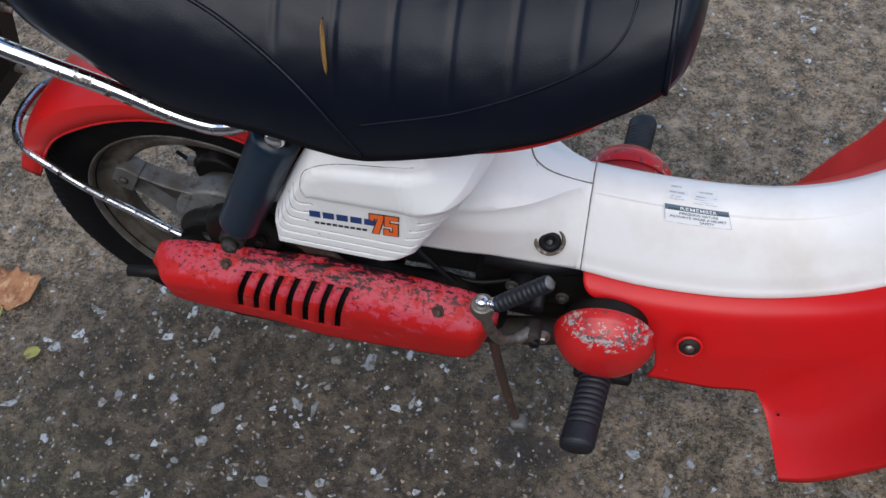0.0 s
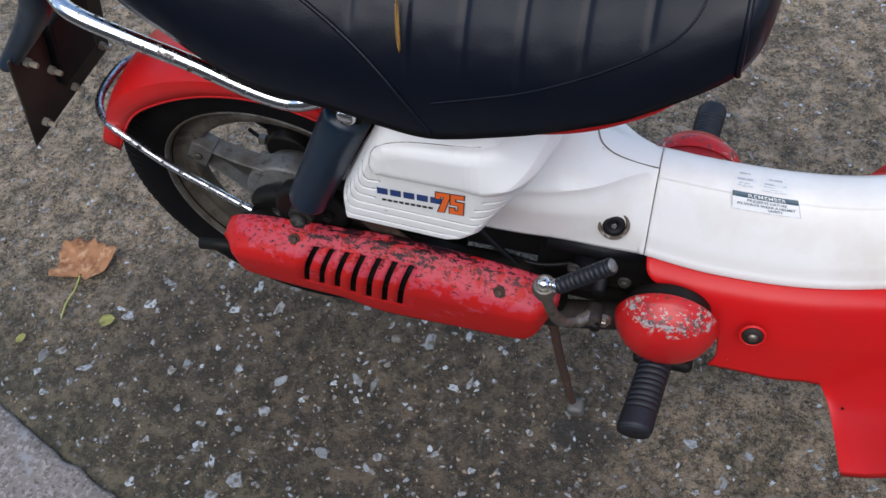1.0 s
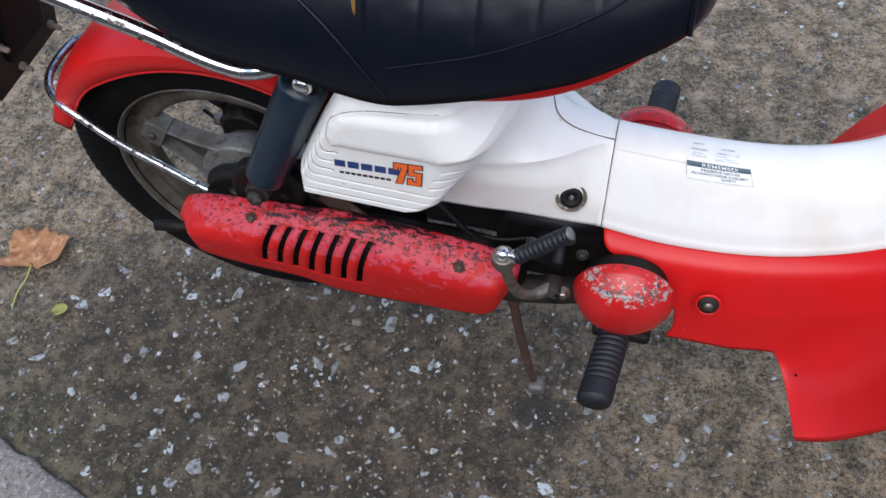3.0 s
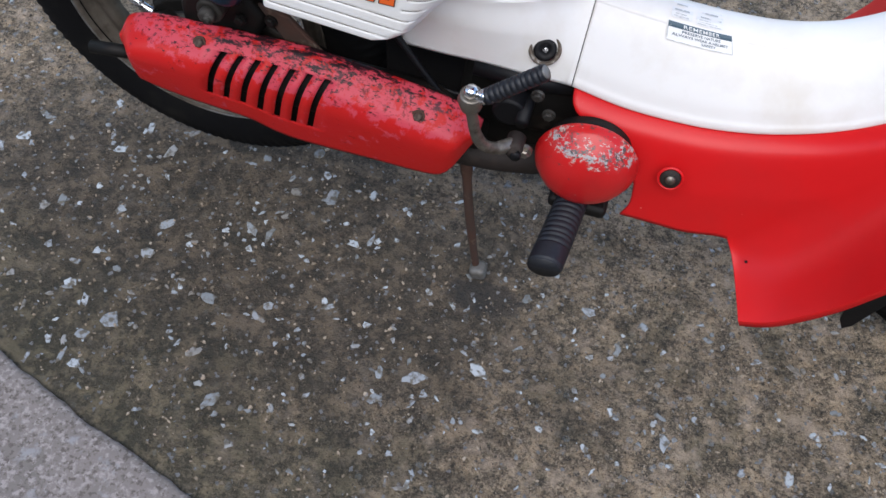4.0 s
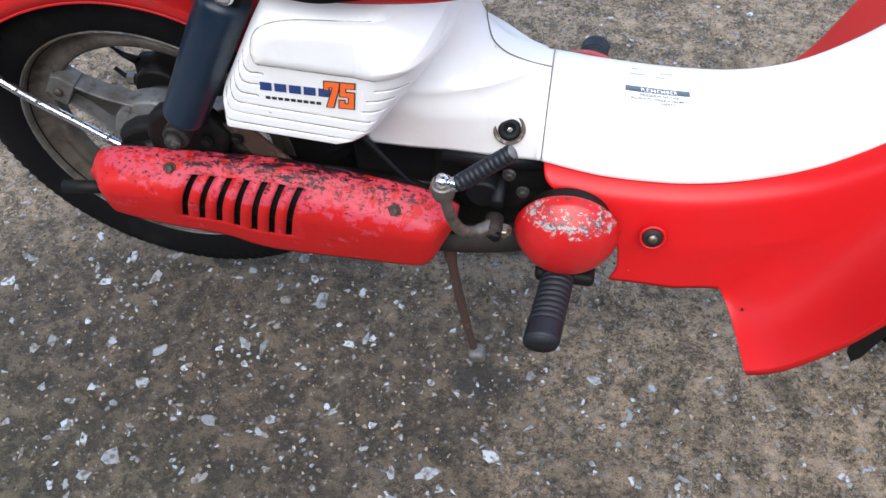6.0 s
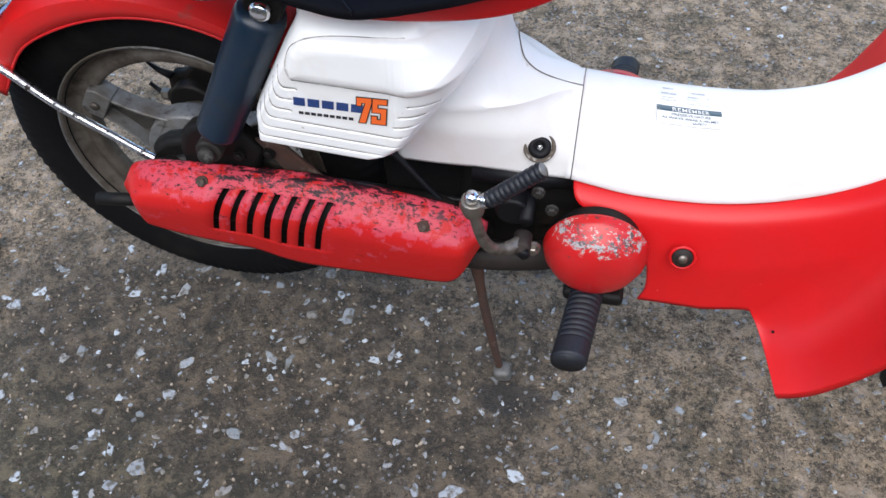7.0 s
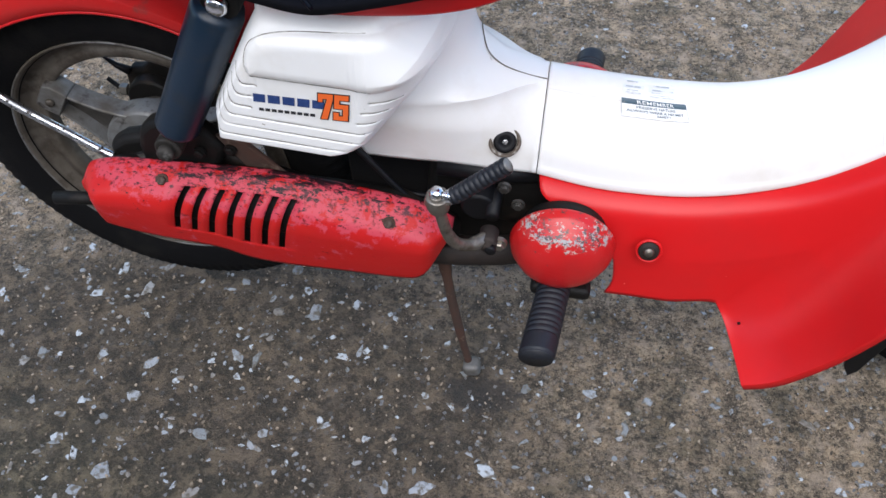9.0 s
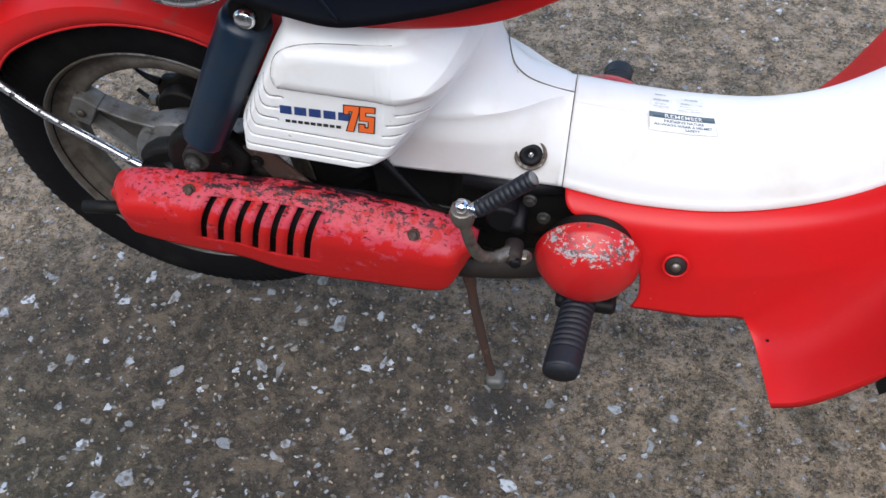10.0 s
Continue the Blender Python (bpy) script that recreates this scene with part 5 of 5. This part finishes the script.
part("fork_end", prism([(-0.030, 0.262), (-0.043, 0.277), (-0.047, 0.300), (-0.045, 0.318), (-0.037, 0.329), (-0.022, 0.331), (-0.010, 0.341), (0.012, 0.349), (0.09, 0.352), (0.12, 0.320), (0.10, 0.262)], 0.052, 0.068), GREASE, arm,
     "dark rusty fork end", bevel=0.005, seg=3)
part("fork_boss", tube([(-0.012, 0.036, 0.296), (-0.012, 0.054, 0.296)], 0.030, 24), GREASE, arm, bevel=0.003)
part("chain_adjuster", tube([(-0.076, 0.060, 0.303), (-0.046, 0.058, 0.274)], 0.0028, 8), BLACK, arm, "thin black threaded rod")
part("adjuster_nut", lathe([(0, -0.006), (0.006, -0.006), (0.0075, -0.004), (0.0075, 0.004), (0, 0.006)], (-0.055, 0.056, 0.292), "x", 6), STEEL, arm, "grey corroded nut", smooth=False)
part("brake_rod", tube([(-0.064, 0.052, 0.343), (-0.050, 0.050, 0.334), (-0.036, 0.050, 0.328)], [0.0016, 0.0035, 0.0055], 8), BLACK, arm)
part("cable", tube(spline([(0.250, -0.060, 0.372), (0.275, -0.064, 0.346), (0.30, -0.068, 0.318), (0.326, -0.070, 0.290)], 6), 0.0034, 8), BLACK, moped, "black cable")
part("cable", tube(spline([(0.265, -0.052, 0.297), (0.30, -0.056, 0.300), (0.335, -0.058, 0.300), (0.375, -0.050, 0.306)], 6), 0.003, 8), BLACK, moped, "black cable")
part("inner_guard", prism([(0.235, 0.36), (0.262, 0.36), (0.268, 0.49), (0.215, 0.52), (0.205, 0.50)], YC - 0.05, YC + 0.05), BLACK, moped, "black inner guard", bevel=0.004)

# Black plate added to darken the see-through gaps below the rear cover
part("gap_filler", prism([(0.232, 0.42), (0.437, 0.40), (0.437, 0.262), (0.34, 0.258), (0.236, 0.262)], -0.022, -0.012), BLACK, moped, "black plate added behind the covers to close gaps", bevel=0.003)

# Centre stand
stand = tagged(new("centre_stand"), "rusty brown centre stand on the ground")
stand.parent = moped
for s in (-1, 1):
    part("stand_leg", tube(spline([(0.338, YC + s * 0.055, 0.222), (0.346, YC + s * 0.070, 0.190), (0.358, YC + s * 0.084, 0.13), (0.372, YC + s * 0.092, 0.06), (0.381, YC + s * 0.095, 0.016)], 5),
                           [0.0105] * 4 + [0.0075] * 3 + [0.0058] * 8 + [0.0050] * 6, 10), RUST, stand)
    part("stand_foot", box((0.022, 0.022, 0.020), Matrix.Translation((0.386, YC + s * 0.098, 0.0095)) @ Matrix.Rotation(radians(-14), 4, "Y")), ALLOY, stand, "worn bare steel foot", bevel=0.006, seg=3)
part("cross_bar", tube([(0.338, YC - 0.06, 0.222), (0.338, YC + 0.06, 0.222)], 0.011, 12), RUST, stand)


# Leaves
def maple_leaf(name, x, y, size, turn, label):
    thing = tagged(new(name), label, "leaf")
    bm = bmesh.new()
    tips = [(-122, 0.30), (-110, 0.74), (-98, 0.80), (-84, 0.66), (-68, 0.80), (-52, 1.12), (-46, 1.22), (-38, 1.02), (-26, 1.16), (-18, 1.02), (-8, 1.12), (2, 0.96), (12, 1.04), (24, 0.94), (36, 1.14), (42, 1.10), (56, 0.78),
            (74, 0.58), (92, 0.36), (118, 0.20)]
    rings = []
    for k in range(9):
        f = (k + 0.4) / 8.4
        ring = []
        for i in range(len(tips)):
            for s in range(4):
                a0, r0 = tips[i]
                a1, r1 = tips[min(i + 1, len(tips) - 1)]
                t = s / 4
                a, r = a0 + (a1 - a0) * t, (r0 + (r1 - r0) * t) * (1 + 0.06 * noise.noise(Vector((a0 + t * 9, 3, k * 0.0))))
                p = Vector((math.sin(radians(a)) * r * f, math.cos(radians(a)) * r * f, 0)) * size * 0.66
                p.z = 0.004 + 0.014 * f ** 2 * (0.5 + noise.noise(Vector((p.x * 30, p.y * 30, 1)))) + 0.002 * noise.noise(p * 110)
                ring.append(p)
        rings.append(ring)
    sheet(rings, bm)
    blade = part("blade", bm, LEAF_BROWN, thing, solid=0.0006)
    part("stalk", tube(spline([(0, 0, 0.005), (0.004, -0.025, 0.004), (0.002, -0.05, 0.003), (0.008, -0.078, 0.003)], 5), 0.0013, 6), STALK, thing, "pale green leaf stalk")
    thing.matrix_basis = pose(x, y, 0.0015, 0, 0, turn)
    return blade


maple_leaf("dead_leaf", -0.422, -0.054, 0.096, 2, "crumpled brown maple leaf lying on the concrete")


def small_leaf(x, y, z, size, m, label, mat=LEAF_YELLOW):
    rows = []
    for i in range(9):
        t = i / 8
        w = 0.42 * math.sin(math.pi * t) ** 0.8 * (1 + 0.12 * math.sin(9 * t))
        rows.append([Vector((size * w * q, size * (t - 0.5), size * (0.10 * q * q + 0.05 * math.sin(3 * t)))) for q in (-1, -0.5, 0, 0.5, 1)])
    bm, _ = sheet(rows)
    ob = tagged(link("small_leaf", bm, mat, solid=0.0005), label, "leaf")
    ob.matrix_basis = Matrix.Translation((x, y, z)) @ m
    return ob


small_leaf(-0.335, -0.118, 0.004, 0.026, Matrix.Rotation(radians(-60), 4, "Z"), "small yellow-green fallen leaf on the concrete")
small_leaf(-0.455, -0.178, 0.004, 0.018, Matrix.Rotation(radians(-20), 4, "Z"), "tiny olive fallen leaf on the concrete")
sp = seat_at(0.244, seat_angle(0.244, 0.667))
small_leaf(sp.x, sp.y - 0.0035, sp.z + 0.0015, 0.040, Matrix.Rotation(radians(58), 4, "X") @ Matrix.Rotation(radians(6), 4, "Z") @ Matrix.Diagonal((0.11, 1, 1, 1)), "narrow curled yellow leaf stuck on the seat",
           material("curled_leaf", (0.30, 0.17, 0.045), 0.55, patches=[((0.15, 0.07, 0.02), 80, 4, 0.5, 0.65, 0.7)]))


# Stones set in the concrete
def stone_material():
    m = material("pale_stone", (0.36, 0.375, 0.38), 0.7, bump=0.5, bump_scale=200)
    n, l = m.node_tree.nodes, m.node_tree.links
    info = n.new("ShaderNodeObjectInfo")
    isl = n.new("ShaderNodeNewGeometry")
    add = n.new("ShaderNodeMath")
    add.operation = "FRACT"
    both = n.new("ShaderNodeMath")
    both.operation = "ADD"
    l.new(info.outputs["Random"], both.inputs[0])
    l.new(isl.outputs["Random Per Island"], both.inputs[1])
    l.new(both.outputs[0], add.inputs[0])
    ramp = n.new("ShaderNodeValToRGB")
    e = ramp.color_ramp.elements
    e[0].position, e[0].color = 0.0, (0.17, 0.18, 0.18, 1)
    e[1].position, e[1].color = 1.0, (0.46, 0.49, 0.515, 1)
    for p, c in ((0.2, (0.24, 0.255, 0.265, 1)), (0.45, (0.34, 0.365, 0.39, 1)), (0.62, (0.22, 0.195, 0.165, 1)), (0.78, (0.42, 0.45, 0.47, 1))):
        k = e.new(p)
        k.color = c
    l.new(add.outputs[0], ramp.inputs[0])
    tex = n.new("ShaderNodeTexNoise")
    tex.inputs["Scale"].default_value, tex.inputs["Detail"].default_value = 130, 6
    co = n.new("ShaderNodeNewGeometry")
    l.new(co.outputs["Position"], tex.inputs["Vector"])
    dirt = n.new("ShaderNodeMapRange")
    dirt.inputs["From Min"].default_value, dirt.inputs["From Max"].default_value = 0.47, 0.62
    l.new(tex.outputs["Fac"], dirt.inputs["Value"])
    mix = n.new("ShaderNodeMixRGB")
    l.new(dirt.outputs[0], mix.inputs[0])
    l.new(ramp.outputs[0], mix.inputs[1])
    mix.inputs[2].default_value = (0.12, 0.104, 0.080, 1)
    l.new(mix.outputs[0], n["Principled BSDF"].inputs["Base Color"])
    return m


STONE = stone_material()
rnd = random.Random(5)


def stone_rings(rx, ry, seed):
    """Outline of a broken flat stone: below, at the shoulder and on top."""
    r = random.Random(seed)
    n = r.randint(7, 11)
    ang = sorted((k + r.uniform(-0.32, 0.32)) / n * 2 * math.pi for k in range(n))
    rad = [r.uniform(0.48, 1.12) for _ in range(n)]
    ring = [(rx * q * math.cos(a), ry * q * math.sin(a)) for a, q in zip(ang, rad)]
    return ring


def stone_mesh(seed):
    ring = stone_rings(1, 1, seed)
    bm = bmesh.new()
    rows = [[Vector((x, y, -0.25)) for x, y in ring], [Vector((x * 0.97, y * 0.97, 0.05)) for x, y in ring],
            [Vector((x * 0.80, y * 0.80, 0.15 + 0.03 * math.sin(5 * x))) for x, y in ring], [Vector((x * 0.40, y * 0.40, 0.19 + 0.03 * math.sin(7 * y))) for x, y in ring]]
    _, vs = sheet(rows, bm, closed=True)
    bm.faces.new(vs[-1])
    bmesh.ops.recalc_face_normals(bm, faces=bm.faces)
    me = bpy.data.meshes.new("stone")
    bm.to_mesh(me)
    bm.free()
    me.materials.append(STONE)
    return me


SHAPES = [stone_mesh(k) for k in range(24)]


def stone(x, y, a, b, turn):
    ob = new("stone", SHAPES[rnd.randrange(len(SHAPES))])
    ob.parent = ground
    ob.matrix_basis = Matrix.Translation((x, y, height(x, y) + 0.0002)) @ Matrix.Rotation(radians(turn), 4, "Z") @ Matrix.Diagonal((a / 2, b / 2, 0.0048, 1))
    return ob


# the larger ones where they lie: x, y, length, width, turn
for x, y, a, b, turn in ((-0.035, -0.193, 0.036, 0.024, 10), (0.069, -0.230, 0.028, 0.019, 0), (-0.031, -0.297, 0.036, 0.030, -30), (-0.031, -0.144, 0.030, 0.016, 65), (0.104, -0.116, 0.038, 0.010, 85),
                         (0.236, -0.081, 0.034, 0.010, 80), (0.112, -0.039, 0.024, 0.016, 55), (0.367, -0.143, 0.022, 0.007, -50), (0.541, -0.095, 0.022, 0.014, -20), (0.612, -0.095, 0.018, 0.013, 0),
                         (0.585, -0.135, 0.030, 0.014, 85), (-0.106, -0.263, 0.024, 0.017, 80), (-0.285, -0.072, 0.024, 0.020, 20), (-0.081, -0.032, 0.030, 0.018, 75), (-0.179, -0.154, 0.028, 0.014, -60)):
    stone(x, y, a, b, turn)


def on_slab(x, y):
    return y < -0.044 - (x + 1.2) * 0.3103 + 0.012


count = 15
while count < 300:
    near = count < 210
    x, y = (rnd.uniform(-0.42, 0.42), rnd.uniform(-0.42, 0.02)) if near else (rnd.uniform(0.42, 0.98), rnd.uniform(-0.35, 0.15))
    if on_slab(x, y):
        continue
    s = 0.0070 + 0.013 * rnd.random() ** 3
    stone(x, y, s * rnd.uniform(1.0, 1.9), s * rnd.uniform(0.5, 1.0), rnd.uniform(0, 180))
    count += 1



def crumb_material():
    """Brown, tan and dark crumbs, one tone each."""
    m = material("brown_crumbs", (0.2, 0.15, 0.1), 0.9, bump=0.4)
    n, l = m.node_tree.nodes, m.node_tree.links
    isl, ramp = n.new("ShaderNodeNewGeometry"), n.new("ShaderNodeValToRGB")
    e = ramp.color_ramp.elements
    e[0].position, e[0].color = 0.0, (0.045, 0.038, 0.030, 1)
    e[1].position, e[1].color = 1.0, (0.40, 0.33, 0.25, 1)
    for p, c in ((0.3, (0.10, 0.080, 0.058, 1)), (0.6, (0.19, 0.150, 0.105, 1)), (0.8, (0.30, 0.230, 0.160, 1))):
        e.new(p).color = c
    l.new(isl.outputs["Random Per Island"], ramp.inputs[0])
    l.new(ramp.outputs[0], n["Principled BSDF"].inputs["Base Color"])
    return m


def scatter(name, mat, count, area, small, large, tall):
    """Many little broken bits on the ground as one mesh."""
    verts, faces = [], []
    for k in range(count):
        x, y = rnd.uniform(area[0], area[1]), rnd.uniform(area[2], area[3])
        if on_slab(x, y):
            continue
        s = small + (large - small) * rnd.random() ** 2.6
        ring = stone_rings(s * rnd.uniform(0.8, 1.5), s * rnd.uniform(0.5, 1.0), k)
        c, q = math.cos(k), math.sin(k)
        ring = [(u * c - v * q, u * q + v * c) for u, v in ring]
        z, base, m = height(x, y), len(verts), len(ring)
        verts += [(x + u, y + v, z - 0.001) for u, v in ring] + [(x + 0.75 * u, y + 0.75 * v, z + 0.0006 + tall * s) for u, v in ring]
        faces += [(base + i, base + (i + 1) % m, base + m + (i + 1) % m, base + m + i) for i in range(m)] + [tuple(base + m + i for i in range(m))]
    me = bpy.data.meshes.new(name)
    me.from_pydata(verts, [], faces)
    me.materials.append(mat)
    ob = new(name, me)
    ob.parent = ground
    return tagged(ob, kind="stuff")


scatter("grit", STONE, 4200, (-0.95, 1.2, -0.55, 1.0), 0.0012, 0.0060, 0.18)
scatter("pebbles", STONE, 380, (-0.95, 1.2, 0.02, 1.0), 0.0045, 0.0095, 0.16)
scatter("crumbs", crumb_material(), 15000, (-0.75, 1.1, -0.46, 0.75), 0.0009, 0.0034, 0.45)
